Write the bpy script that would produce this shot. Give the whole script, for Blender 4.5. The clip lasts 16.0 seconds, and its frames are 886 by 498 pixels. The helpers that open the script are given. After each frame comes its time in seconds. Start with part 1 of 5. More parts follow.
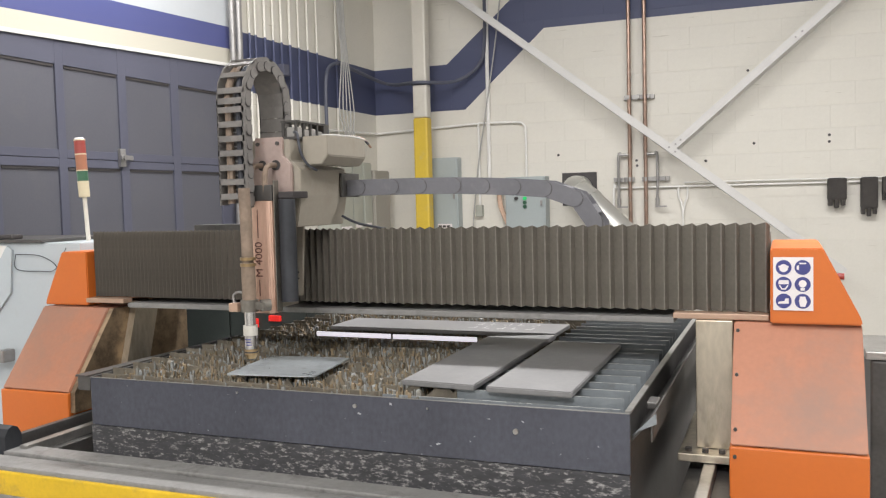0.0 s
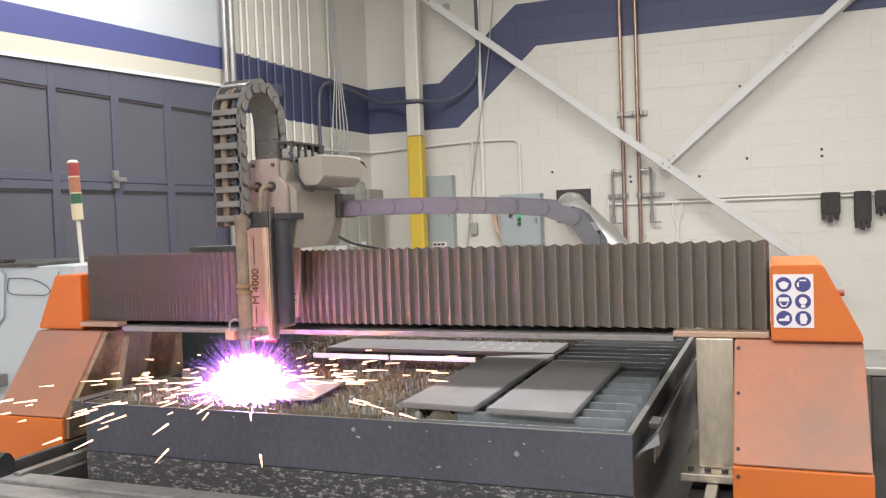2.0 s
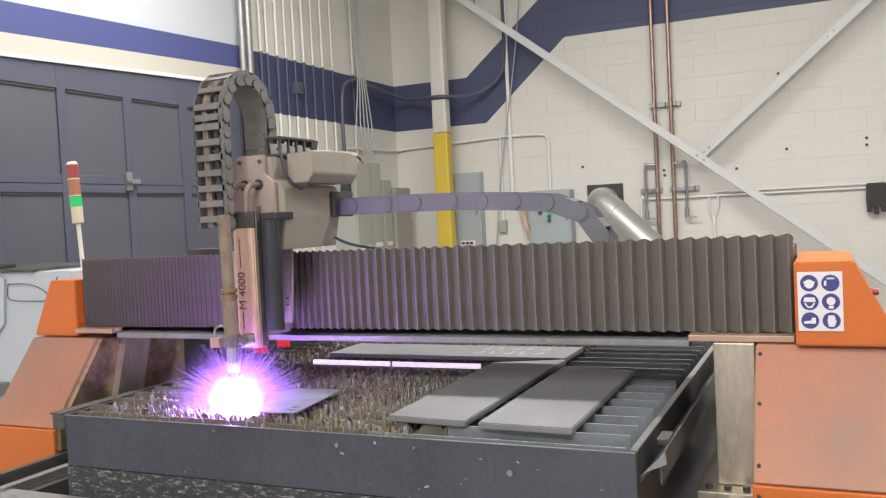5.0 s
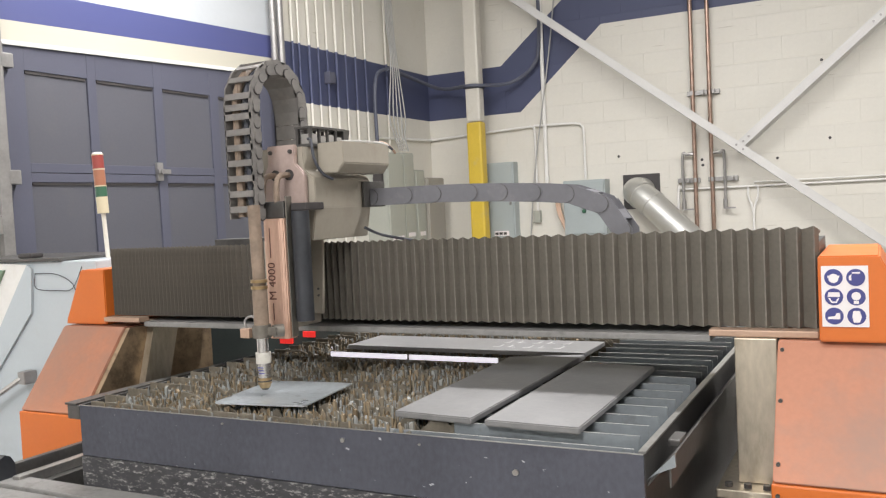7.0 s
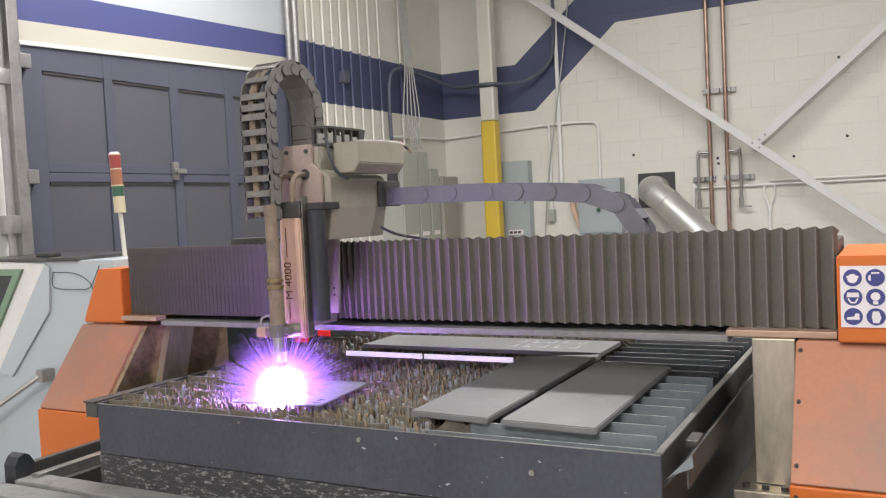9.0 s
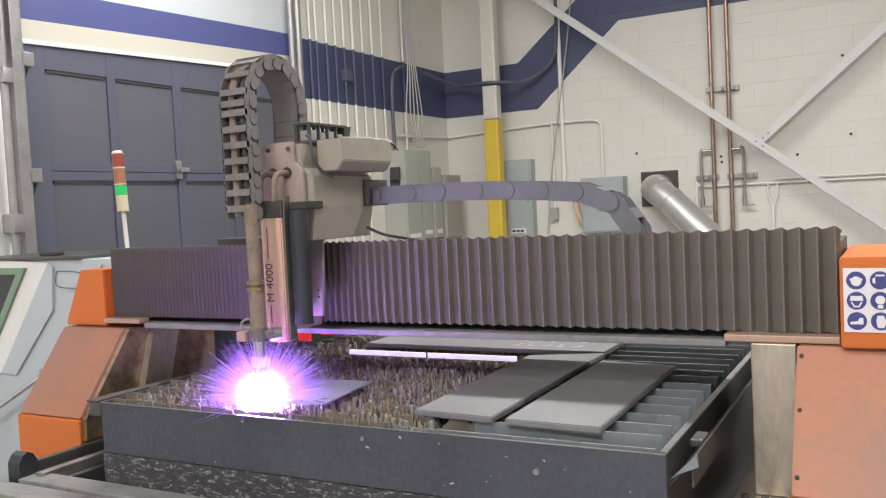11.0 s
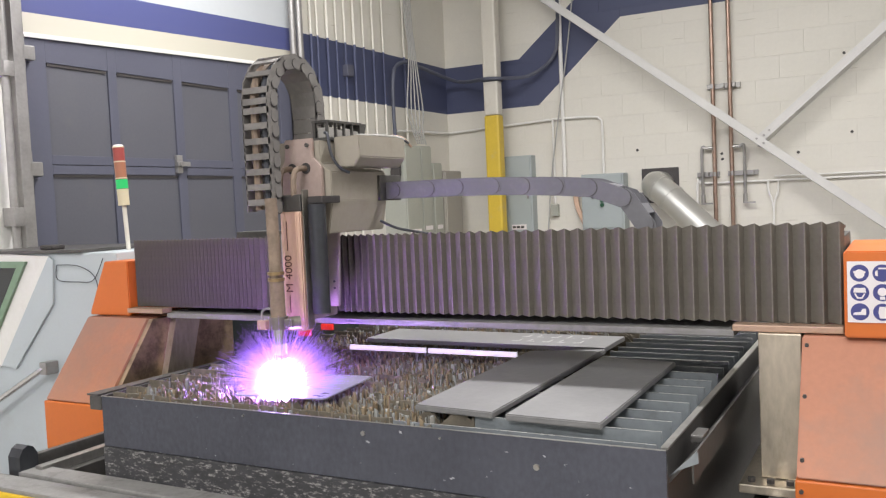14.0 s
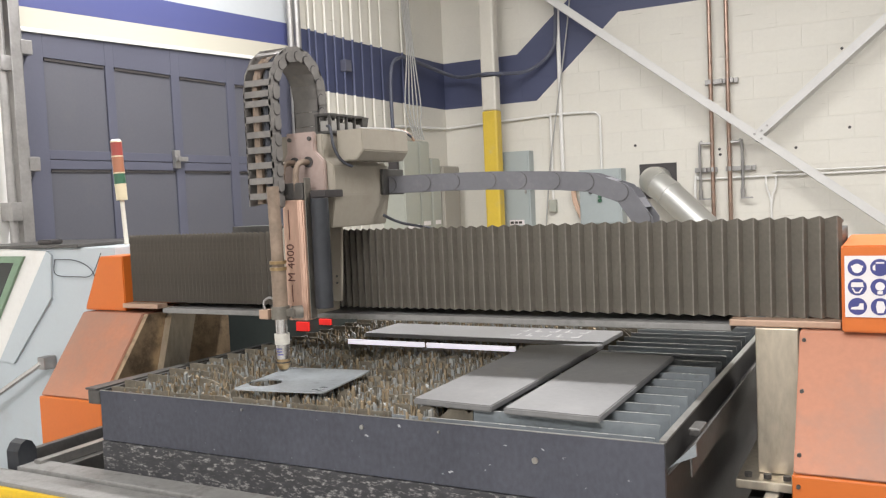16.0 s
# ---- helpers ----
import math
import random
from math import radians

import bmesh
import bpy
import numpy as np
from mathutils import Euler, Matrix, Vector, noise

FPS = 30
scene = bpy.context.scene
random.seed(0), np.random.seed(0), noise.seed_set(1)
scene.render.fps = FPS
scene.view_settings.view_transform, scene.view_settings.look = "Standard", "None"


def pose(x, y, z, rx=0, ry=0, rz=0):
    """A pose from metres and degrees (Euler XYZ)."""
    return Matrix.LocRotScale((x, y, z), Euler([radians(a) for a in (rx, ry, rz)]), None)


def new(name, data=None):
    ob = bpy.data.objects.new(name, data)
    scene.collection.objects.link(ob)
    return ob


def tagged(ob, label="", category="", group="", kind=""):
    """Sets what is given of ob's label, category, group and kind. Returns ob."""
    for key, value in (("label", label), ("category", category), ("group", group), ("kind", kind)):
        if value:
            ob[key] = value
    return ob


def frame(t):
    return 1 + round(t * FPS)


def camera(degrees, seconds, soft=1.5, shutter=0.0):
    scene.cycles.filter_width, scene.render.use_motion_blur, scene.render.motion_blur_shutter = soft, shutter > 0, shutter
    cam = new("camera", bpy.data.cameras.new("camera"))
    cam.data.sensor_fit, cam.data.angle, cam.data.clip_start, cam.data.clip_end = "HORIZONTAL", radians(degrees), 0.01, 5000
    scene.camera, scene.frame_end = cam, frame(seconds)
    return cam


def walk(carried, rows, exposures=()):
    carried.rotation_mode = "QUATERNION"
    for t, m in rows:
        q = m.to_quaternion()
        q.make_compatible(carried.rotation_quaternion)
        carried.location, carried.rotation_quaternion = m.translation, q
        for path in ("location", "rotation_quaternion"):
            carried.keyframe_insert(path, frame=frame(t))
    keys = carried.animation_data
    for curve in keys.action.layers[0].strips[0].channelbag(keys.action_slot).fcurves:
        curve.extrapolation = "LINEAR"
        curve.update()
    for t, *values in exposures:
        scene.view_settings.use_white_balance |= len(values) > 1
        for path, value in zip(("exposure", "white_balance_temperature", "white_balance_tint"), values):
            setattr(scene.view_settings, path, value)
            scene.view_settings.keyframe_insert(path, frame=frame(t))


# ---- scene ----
# ---- camera ----
def eye_row(x, y, z, yaw, pitch, roll):
    return pose(x, y, z, 90 + pitch, 0, yaw) @ pose(0, 0, 0, 0, 0, roll)


PATH = [
    (0, 2.246, -2.255, 1.318, 21.88, -3.26, -1.46),
    (0.5, 2.239, -2.229, 1.322, 21.82, -3.02, -1.53),
    (1, 2.231, -2.218, 1.317, 21.74, -2.64, -1.82),
    (1.5, 2.229, -2.230, 1.318, 21.66, -2.37, -2.04),
    (2, 2.227, -2.243, 1.328, 21.41, -2.13, -2.04),
    (2.5, 2.223, -2.233, 1.323, 21.12, -1.72, -2.07),
    (3, 2.217, -2.235, 1.322, 20.94, -1.45, -2.18),
    (3.5, 2.213, -2.197, 1.312, 20.86, -1.52, -2.58),
    (6, 2.345, -1.918, 1.320, 26.56, -2.50, -2.81),
    (6.5, 2.348, -1.915, 1.319, 26.86, -2.60, -2.81),
    (7, 2.354, -1.902, 1.319, 27.22, -2.66, -2.79),
    (7.5, 2.352, -1.898, 1.320, 27.74, -2.67, -2.81),
    (8, 2.348, -1.898, 1.320, 27.98, -2.75, -2.77),
    (8.5, 2.348, -1.904, 1.322, 28.07, -2.74, -2.84),
    (9, 2.348, -1.905, 1.323, 28.13, -2.72, -2.82),
    (11.5, 2.339, -1.902, 1.323, 28.36, -2.86, -2.81),
    (12, 2.337, -1.908, 1.324, 28.40, -2.94, -2.69),
    (12.5, 2.337, -1.906, 1.321, 28.41, -2.97, -2.66),
    (13, 2.336, -1.905, 1.322, 28.41, -2.99, -2.61),
    (13.5, 2.335, -1.901, 1.321, 28.36, -3.07, -2.60),
    (14, 2.338, -1.904, 1.321, 28.29, -3.07, -2.57),
    (14.5, 2.339, -1.909, 1.322, 28.27, -3.08, -2.59),
    (15, 2.340, -1.907, 1.321, 28.25, -3.12, -2.60),
    (15.5, 2.338, -1.909, 1.322, 28.21, -3.16, -2.57),
    (16, 2.336, -1.907, 1.316, 28.14, -3.35, -2.55),
]
cam = camera(54.88, 16.0, soft=1.25)
walk(cam, [(r[0], eye_row(*r[1:])) for r in PATH],
     [(0, -0.19), (1.9, -0.19), (2.0, -0.24), (2.5, -0.28), (3.5, -0.32), (5.0, -0.30), (5.7, -0.12), (8.3, -0.10), (8.6, -0.16), (9.0, -0.42), (9.5, -0.40), (11.5, -0.38), (12.1, -0.46), (12.5, -0.46),
      (13.0, -0.34), (14.5, -0.28), (14.9, -0.36), (15.0, -0.42), (15.2, -0.34), (15.5, -0.13), (16.0, -0.07)])

# ---- world and lights ----
world = bpy.data.worlds.new("hall_air")
scene.world = world
world.use_nodes = True
world.node_tree.nodes["Background"].inputs[0].default_value = (0.85, 0.92, 1.0, 1)
world.node_tree.nodes["Background"].inputs[1].default_value = 0.10


def ceiling_lamp(x, y, z, sx, sy, watts, color=(1.0, 0.98, 0.98)):
    data = bpy.data.lights.new("ceiling_lamp", "AREA")
    data.shape, data.size, data.size_y, data.energy, data.color = "RECTANGLE", sx, sy, watts, color
    ob = new("ceiling_lamp", data)
    ob.location = (x, y, z)
    return ob


for lx, ly, lz, depth, lw in ((-0.1, 1.95, 4.1, 0.16, 190), (2.9, 1.95, 4.1, 0.16, 190), (0.4, -2.6, 5.3, 0.45, 85), (3.4, -2.6, 5.3, 0.45, 85), (2.0, -6.0, 5.3, 0.45, 640)):
    ceiling_lamp(lx, ly, lz, 2.6, depth, lw)


# ---- materials ----
def mat(name, base, rough=0.6, metal=0.0, var=0.12, scale=3.0, grain=60.0, bump=0.15, dirt=None, amount=0.35, stretch=(1, 1, 1), glow=None, patch=0.55):
    m = bpy.data.materials.new(name)
    m.use_nodes = True
    nt = m.node_tree
    n, ln = nt.nodes, nt.links
    bsdf = n["Principled BSDF"]
    tc = n.new("ShaderNodeTexCoord")
    mp = n.new("ShaderNodeMapping")
    mp.inputs["Scale"].default_value = stretch
    ln.new(tc.outputs["Object"], mp.inputs[0])

    def noise_tex(s, d=4.0, r=0.55):
        t = n.new("ShaderNodeTexNoise")
        t.inputs["Scale"].default_value, t.inputs["Detail"].default_value, t.inputs["Roughness"].default_value = s, d, r
        ln.new(mp.outputs[0], t.inputs["Vector"])
        return t

    big, fine = noise_tex(scale, 5.0), noise_tex(grain, 3.0)
    add = n.new("ShaderNodeMath")
    add.operation = "MULTIPLY_ADD"
    ln.new(fine.outputs[0], add.inputs[0])
    add.inputs[1].default_value = 0.5
    ln.new(big.outputs[0], add.inputs[2])
    ramp = n.new("ShaderNodeValToRGB")
    ramp.color_ramp.elements[0].position, ramp.color_ramp.elements[1].position = 0.45, 1.0
    lo = [c * (1 - var) for c in base]
    hi = [min(1.0, c * (1 + var)) for c in base]
    ramp.color_ramp.elements[0].color, ramp.color_ramp.elements[1].color = (*lo, 1), (*hi, 1)
    ln.new(add.outputs[0], ramp.inputs[0])
    color = ramp.outputs[0]
    if dirt:
        spots = noise_tex(scale * 2.3, 8.0, 0.7)
        pick = n.new("ShaderNodeValToRGB")
        pick.color_ramp.elements[0].position, pick.color_ramp.elements[1].position = patch, min(1.0, patch + 0.16)
        ln.new(spots.outputs[0], pick.inputs[0])
        mul = n.new("ShaderNodeMath")
        mul.operation = "MULTIPLY"
        ln.new(pick.outputs[0], mul.inputs[0])
        mul.inputs[1].default_value = amount
        mix = n.new("ShaderNodeMix")
        mix.data_type = "RGBA"
        ln.new(mul.outputs[0], mix.inputs["Factor"])
        ln.new(color, mix.inputs[6])
        mix.inputs[7].default_value = (*dirt, 1)
        color = mix.outputs[2]
    ln.new(color, bsdf.inputs["Base Color"])
    rr = n.new("ShaderNodeMapRange")
    rr.inputs[3].default_value, rr.inputs[4].default_value = max(0.02, rough - 0.12), min(1.0, rough + 0.12)
    ln.new(big.outputs[0], rr.inputs[0])
    ln.new(rr.outputs[0], bsdf.inputs["Roughness"])
    bsdf.inputs["Metallic"].default_value = metal
    if bump:
        bp = n.new("ShaderNodeBump")
        bp.inputs["Strength"].default_value, bp.inputs["Distance"].default_value = bump, 0.004
        ln.new(add.outputs[0], bp.inputs["Height"])
        ln.new(bp.outputs[0], bsdf.inputs["Normal"])
    if glow:
        bsdf.inputs["Emission Color"].default_value = (*glow[0], 1)
        bsdf.inputs["Emission Strength"].default_value = glow[1]
    return m


def wall_paint(name):
    """Cream block paint with a blue band that climbs across the rear wall."""
    m = mat(name, (0.67, 0.645, 0.58), 0.55, var=0.05, scale=1.2, grain=45, bump=0.25, dirt=(0.60, 0.565, 0.48), amount=0.4)
    nt = m.node_tree
    n, ln = nt.nodes, nt.links
    bsdf = n["Principled BSDF"]
    old = bsdf.inputs["Base Color"].links[0].from_socket
    geo = n.new("ShaderNodeNewGeometry")
    sep = n.new("ShaderNodeSeparateXYZ")
    ln.new(geo.outputs["Position"], sep.inputs[0])

    def math(op, a, b):
        k = n.new("ShaderNodeMath")
        k.operation = op
        for i, v in enumerate((a, b)):
            if isinstance(v, (int, float)):
                k.inputs[i].default_value = v
            else:
                ln.new(v, k.inputs[i])
        return k.outputs[0]

    def edge(x0, z0, slope, z1):
        return math("MINIMUM", math("MAXIMUM", math("ADD", math("MULTIPLY", math("ADD", sep.outputs[0], -x0), slope), z0), z0), z1)

    fleck, spread, pick = n.new("ShaderNodeTexNoise"), n.new("ShaderNodeMapping"), n.new("ShaderNodeValToRGB")
    spread.inputs["Scale"].default_value = (3.2, 3.2, 46.0)
    ln.new(geo.outputs["Position"], spread.inputs[0])
    ln.new(spread.outputs[0], fleck.inputs["Vector"])
    fleck.inputs["Scale"].default_value, fleck.inputs["Detail"].default_value = 1.0, 5.0
    pick.color_ramp.elements[0].position, pick.color_ramp.elements[1].position = 0.675, 0.73
    ln.new(fleck.outputs[0], pick.inputs[0])
    wear = n.new("ShaderNodeMix")
    wear.data_type = "RGBA"
    ln.new(math("MULTIPLY", pick.outputs[0], 0.7), wear.inputs["Factor"])
    ln.new(old, wear.inputs[6])
    wear.inputs[7].default_value = (0.47, 0.44, 0.37, 1)
    old = wear.outputs[2]
    low, up = edge(-0.872, 2.265, 0.885, 3.03), edge(-1.07, 2.75, 0.84, 3.47)
    mask = math("MULTIPLY", math("GREATER_THAN", sep.outputs[2], low), math("LESS_THAN", sep.outputs[2], up))
    mix = n.new("ShaderNodeMix")
    mix.data_type = "RGBA"
    ln.new(mask, mix.inputs["Factor"])
    ln.new(old, mix.inputs[6])
    mix.inputs[7].default_value = (0.060, 0.070, 0.135, 1)
    ln.new(mix.outputs[2], bsdf.inputs["Base Color"])
    return m


def panel_paint(name):
    """White sheet over the door with a blue band and a cream band below it."""
    m = mat(name, (0.49, 0.515, 0.535), 0.45, var=0.03, scale=1.0, grain=30, bump=0.1)
    nt = m.node_tree
    n, ln = nt.nodes, nt.links
    bsdf = n["Principled BSDF"]
    old = bsdf.inputs["Base Color"].links[0].from_socket
    geo = n.new("ShaderNodeNewGeometry")
    sep = n.new("ShaderNodeSeparateXYZ")
    ln.new(geo.outputs["Position"], sep.inputs[0])
    last = old
    for z0, slope, rgb in ((2.662, 0.042, (0.075, 0.085, 0.22)), (2.482, 0.044, (0.52, 0.495, 0.415))):
        a = n.new("ShaderNodeMath")
        a.operation = "MULTIPLY_ADD"
        ln.new(sep.outputs[1], a.inputs[0])
        a.inputs[1].default_value, a.inputs[2].default_value = slope, z0 - slope * 1.3
        b = n.new("ShaderNodeMath")
        b.operation = "LESS_THAN"
        ln.new(sep.outputs[2], b.inputs[0])
        ln.new(a.outputs[0], b.inputs[1])
        mix = n.new("ShaderNodeMix")
        mix.data_type = "RGBA"
        ln.new(b.outputs[0], mix.inputs["Factor"])
        ln.new(last, mix.inputs[6])
        mix.inputs[7].default_value = (*rgb, 1)
        last = mix.outputs[2]
    ln.new(last, bsdf.inputs["Base Color"])
    return m


def glow_mat(name, rgb, strength):
    m = bpy.data.materials.new(name)
    m.use_nodes = True
    b = m.node_tree.nodes["Principled BSDF"]
    b.inputs["Base Color"].default_value = (*[0.2 * c for c in rgb], 1)
    b.inputs["Emission Color"].default_value = (*rgb, 1)
    b.inputs["Emission Strength"].default_value = strength
    return m


def chipped(name, m):
    """Scatters small bright chips and scratches over a paint."""
    n, ln = m.node_tree.nodes, m.node_tree.links
    bsdf = n["Principled BSDF"]
    old = bsdf.inputs["Base Color"].links[0].from_socket
    tc, mp, tex, ramp, mix = (n.new(k) for k in ("ShaderNodeTexCoord", "ShaderNodeMapping", "ShaderNodeTexNoise", "ShaderNodeValToRGB", "ShaderNodeMix"))
    mp.inputs["Scale"].default_value = (0.7, 1, 1.0)
    ln.new(tc.outputs["Object"], mp.inputs[0])
    ln.new(mp.outputs[0], tex.inputs["Vector"])
    tex.inputs["Scale"].default_value, tex.inputs["Detail"].default_value = 55, 3
    ramp.color_ramp.elements[0].position, ramp.color_ramp.elements[1].position = 0.69, 0.74
    ln.new(tex.outputs[0], ramp.inputs[0])
    mix.data_type = "RGBA"
    ln.new(ramp.outputs[0], mix.inputs["Factor"])
    ln.new(old, mix.inputs[6])
    mix.inputs[7].default_value = (0.46, 0.47, 0.49, 1)
    ln.new(mix.outputs[2], bsdf.inputs["Base Color"])
    return m


WALL = wall_paint("painted_block")
SHEET = panel_paint("painted_sheet")
FLOOR = mat("concrete_floor", (0.30, 0.29, 0.275), 0.6, var=0.2, scale=1.5, dirt=(0.10, 0.10, 0.10), amount=0.5)
CEIL = mat("ceiling_paint", (0.62, 0.62, 0.60), 0.8, var=0.05)
DOOR = mat("slate_blue_door_paint", (0.088, 0.091, 0.124), 0.5, var=0.07, scale=1.5, bump=0.08, dirt=(0.12, 0.12, 0.16), amount=0.3)
DOORPANEL = mat("dusty_grey_door_panel", (0.094, 0.095, 0.112), 0.55, var=0.09, scale=1.3, bump=0.08, dirt=(0.115, 0.112, 0.12), amount=0.4)
STEEL = mat("bare_steel", (0.42, 0.41, 0.39), 0.38, 0.85, var=0.2, scale=6, dirt=(0.22, 0.17, 0.12), amount=0.4)
SLATTOP = mat("bright_slat_top", (0.68, 0.67, 0.64), 0.28, 0.65, var=0.08, scale=9, grain=25, bump=0.02)
DARKSTEEL = mat("dark_oily_steel", (0.100, 0.096, 0.092), 0.45, 0.55, var=0.3, scale=5, dirt=(0.10, 0.09, 0.08), amount=0.5)
TANK = chipped("blue_black_tank_paint", mat("blue_black_tank_paint", (0.078, 0.082, 0.102), 0.24, 0.3, var=0.3, scale=2.0, grain=70, bump=0.05, dirt=(0.105, 0.11, 0.13), amount=0.5, stretch=(1, 1, 0.7), patch=0.58))
SCUFF = mat("scuffed_black_paint", (0.050, 0.050, 0.054), 0.5, 0.2, var=0.3, scale=38, dirt=(0.50, 0.49, 0.47), amount=0.9, stretch=(0.45, 1, 1.2), patch=0.53)
LEDGE = mat("dusty_grey_ledge", (0.25, 0.245, 0.235), 0.6, 0.2, var=0.2, scale=5, dirt=(0.10, 0.09, 0.085), amount=0.6)
YELLOW = mat("yellow_beam_paint", (0.66, 0.43, 0.02), 0.5, var=0.15, scale=4, dirt=(0.30, 0.20, 0.06), amount=0.6)
ORANGE = mat("orange_machine_paint", (0.60, 0.150, 0.024), 0.42, var=0.05, scale=2.0, bump=0.04)
SOOT = mat("sooty_orange_paint", (0.42, 0.178, 0.102), 0.5, 0.1, var=0.12, scale=0.55, bump=0.05, dirt=(0.285, 0.175, 0.132), amount=0.8, patch=0.42)
BELLOWS = mat("dusty_grey_bellows_cloth", (0.124, 0.112, 0.092), 0.75, var=0.22, scale=4, grain=90, bump=0.1, dirt=(0.16, 0.14, 0.12), amount=0.4)
BELLOWSOLD = mat("sooty_bellows_cloth", (0.078, 0.067, 0.054), 0.7, var=0.3, scale=3, grain=90, bump=0.1, dirt=(0.125, 0.11, 0.09), amount=0.5)
FOLDEDGE = mat("pale_fold_edge", (0.165, 0.148, 0.126), 0.6, var=0.3, scale=6, grain=90, bump=0.1, dirt=(0.11, 0.10, 0.09), amount=0.6)
BEIGE = mat("beige_housing_paint", (0.32, 0.29, 0.24), 0.5, var=0.08, scale=3, bump=0.05, dirt=(0.26, 0.22, 0.17), amount=0.5)
PINKPLATE = mat("heat_stained_plate", (0.44, 0.345, 0.31), 0.4, 0.25, var=0.15, scale=6, dirt=(0.42, 0.25, 0.19), amount=0.6)
COPPER = mat("copper_tint_cover", (0.66, 0.44, 0.34), 0.32, 0.55, var=0.22, scale=5, stretch=(1, 1, 0.3), dirt=(0.40, 0.20, 0.12), amount=0.6)
BRASS = mat("dull_brass", (0.36, 0.26, 0.14), 0.33, 0.8, var=0.2, scale=12)
BLACK = mat("black_anodised", (0.042, 0.045, 0.052), 0.36, 0.3, var=0.2, scale=8)
CHAIN = mat("grey_plastic_chain", (0.170, 0.160, 0.150), 0.5, var=0.2, scale=8, dirt=(0.28, 0.25, 0.22), amount=0.5)
CHAINB = mat("blue_grey_plastic_chain", (0.150, 0.150, 0.165), 0.45, var=0.12, scale=8, dirt=(0.25, 0.24, 0.24), amount=0.4)
HOSE = mat("brown_braided_hose", (0.215, 0.160, 0.118), 0.6, var=0.3, scale=25)
PLATE = mat("mill_steel_plate", (0.24, 0.238, 0.238), 0.48, 0.45, var=0.12, scale=3, bump=0.04, dirt=(0.31, 0.305, 0.305), amount=0.5)
CUTPLATE = mat("heat_blued_plate", (0.46, 0.495, 0.52), 0.30, 0.55, var=0.25, scale=5, bump=0.03, dirt=(0.14, 0.13, 0.13), amount=0.6)
SLAT = mat("slag_coated_slat", (0.165, 0.145, 0.112), 0.7, 0.3, var=0.4, scale=14, bump=0.4, dirt=(0.19, 0.15, 0.105), amount=0.6)
SLATCLEAN = mat("grey_steel_slat", (0.25, 0.275, 0.29), 0.40, 0.35, var=0.15, scale=8, dirt=(0.14, 0.13, 0.12), amount=0.5)
def slag_mat():
    m = mat("rusty_slag", (0.23, 0.165, 0.095), 0.75, 0.2, var=0.5, scale=25, bump=0.3)
    n, ln = m.node_tree.nodes, m.node_tree.links
    geo, ramp = n.new("ShaderNodeNewGeometry"), n.new("ShaderNodeValToRGB")
    for pos, rgb in ((0.0, (0.19, 0.140, 0.085)), (0.3, (0.30, 0.235, 0.15)), (0.55, (0.22, 0.205, 0.17)), (0.85, (0.29, 0.30, 0.29))):
        e = ramp.color_ramp.elements.new(pos) if pos else ramp.color_ramp.elements[0]
        e.color = (*rgb, 1)
    ramp.color_ramp.elements[-1].color = (0.34, 0.35, 0.34, 1)
    ln.new(geo.outputs["Random Per Island"], ramp.inputs[0])
    ln.new(ramp.outputs[0], n["Principled BSDF"].inputs["Base Color"])
    return m


SLAG = slag_mat()
# White bars below the beam; emission is added to keep them bright
WHITEBAR = mat("glowing_white_bar", (0.88, 0.86, 0.90), 0.3, 0.0, var=0.03, glow=((0.95, 0.90, 1.0), 0.8))
LEG = mat("raw_leg_steel", (0.46, 0.41, 0.33), 0.34, 0.75, var=0.32, scale=5, stretch=(1, 1, 0.35), dirt=(0.30, 0.25, 0.17), amount=0.5)
BRONZE = mat("bronze_tinted_sheet", (0.36, 0.265, 0.17), 0.36, 0.65, var=0.25, scale=4, dirt=(0.12, 0.085, 0.06), amount=0.7, patch=0.45)
WHITE = mat("white_paint", (0.76, 0.75, 0.72), 0.45, var=0.05, scale=3, bump=0.05, dirt=(0.6, 0.57, 0.5), amount=0.3)
COLY = mat("yellow_column_paint", (0.62, 0.44, 0.05), 0.45, var=0.10, scale=3, dirt=(0.50, 0.42, 0.22), amount=0.5)
COLW = mat("grey_white_column_paint", (0.62, 0.59, 0.52), 0.45, var=0.06, scale=3, dirt=(0.5, 0.46, 0.38), amount=0.4)
BRACE = mat("light_grey_brace_paint", (0.60, 0.59, 0.57), 0.45, var=0.06, scale=3, dirt=(0.45, 0.44, 0.42), amount=0.3)
PIPE = mat("worn_copper_pipe", (0.34, 0.235, 0.185), 0.36, 0.75, var=0.3, scale=10, dirt=(0.42, 0.38, 0.34), amount=0.6)
PIPEG = mat("grey_pipe", (0.33, 0.32, 0.31), 0.4, 0.6, var=0.15, scale=10)
BOXGREY = mat("grey_green_enclosure", (0.36, 0.40, 0.40), 0.45, var=0.05, scale=3)
BOXLIGHT = mat("pale_green_switch_box", (0.36, 0.37, 0.325), 0.45, var=0.06, scale=3, dirt=(0.4, 0.38, 0.3), amount=0.3)
BOXDARK = mat("grey_beige_switch_box", (0.33, 0.31, 0.27), 0.5, var=0.08, scale=3)
CABINET = mat("pale_grey_machine_paint", (0.47, 0.52, 0.55), 0.42, var=0.04, scale=2, bump=0.04, dirt=(0.42, 0.43, 0.43), amount=0.4)
GREEN = mat("green_window_frame", (0.20, 0.30, 0.20), 0.5, var=0.15, scale=5)
GLASS = mat("dark_window", (0.02, 0.025, 0.022), 0.1, 0.0, var=0.2, bump=0)
DARKGREEN = mat("green_black_paint", (0.034, 0.042, 0.037), 0.5, var=0.2, scale=4)
RUBBER = mat("black_rubber", (0.046, 0.041, 0.041), 0.6, var=0.2, scale=10)
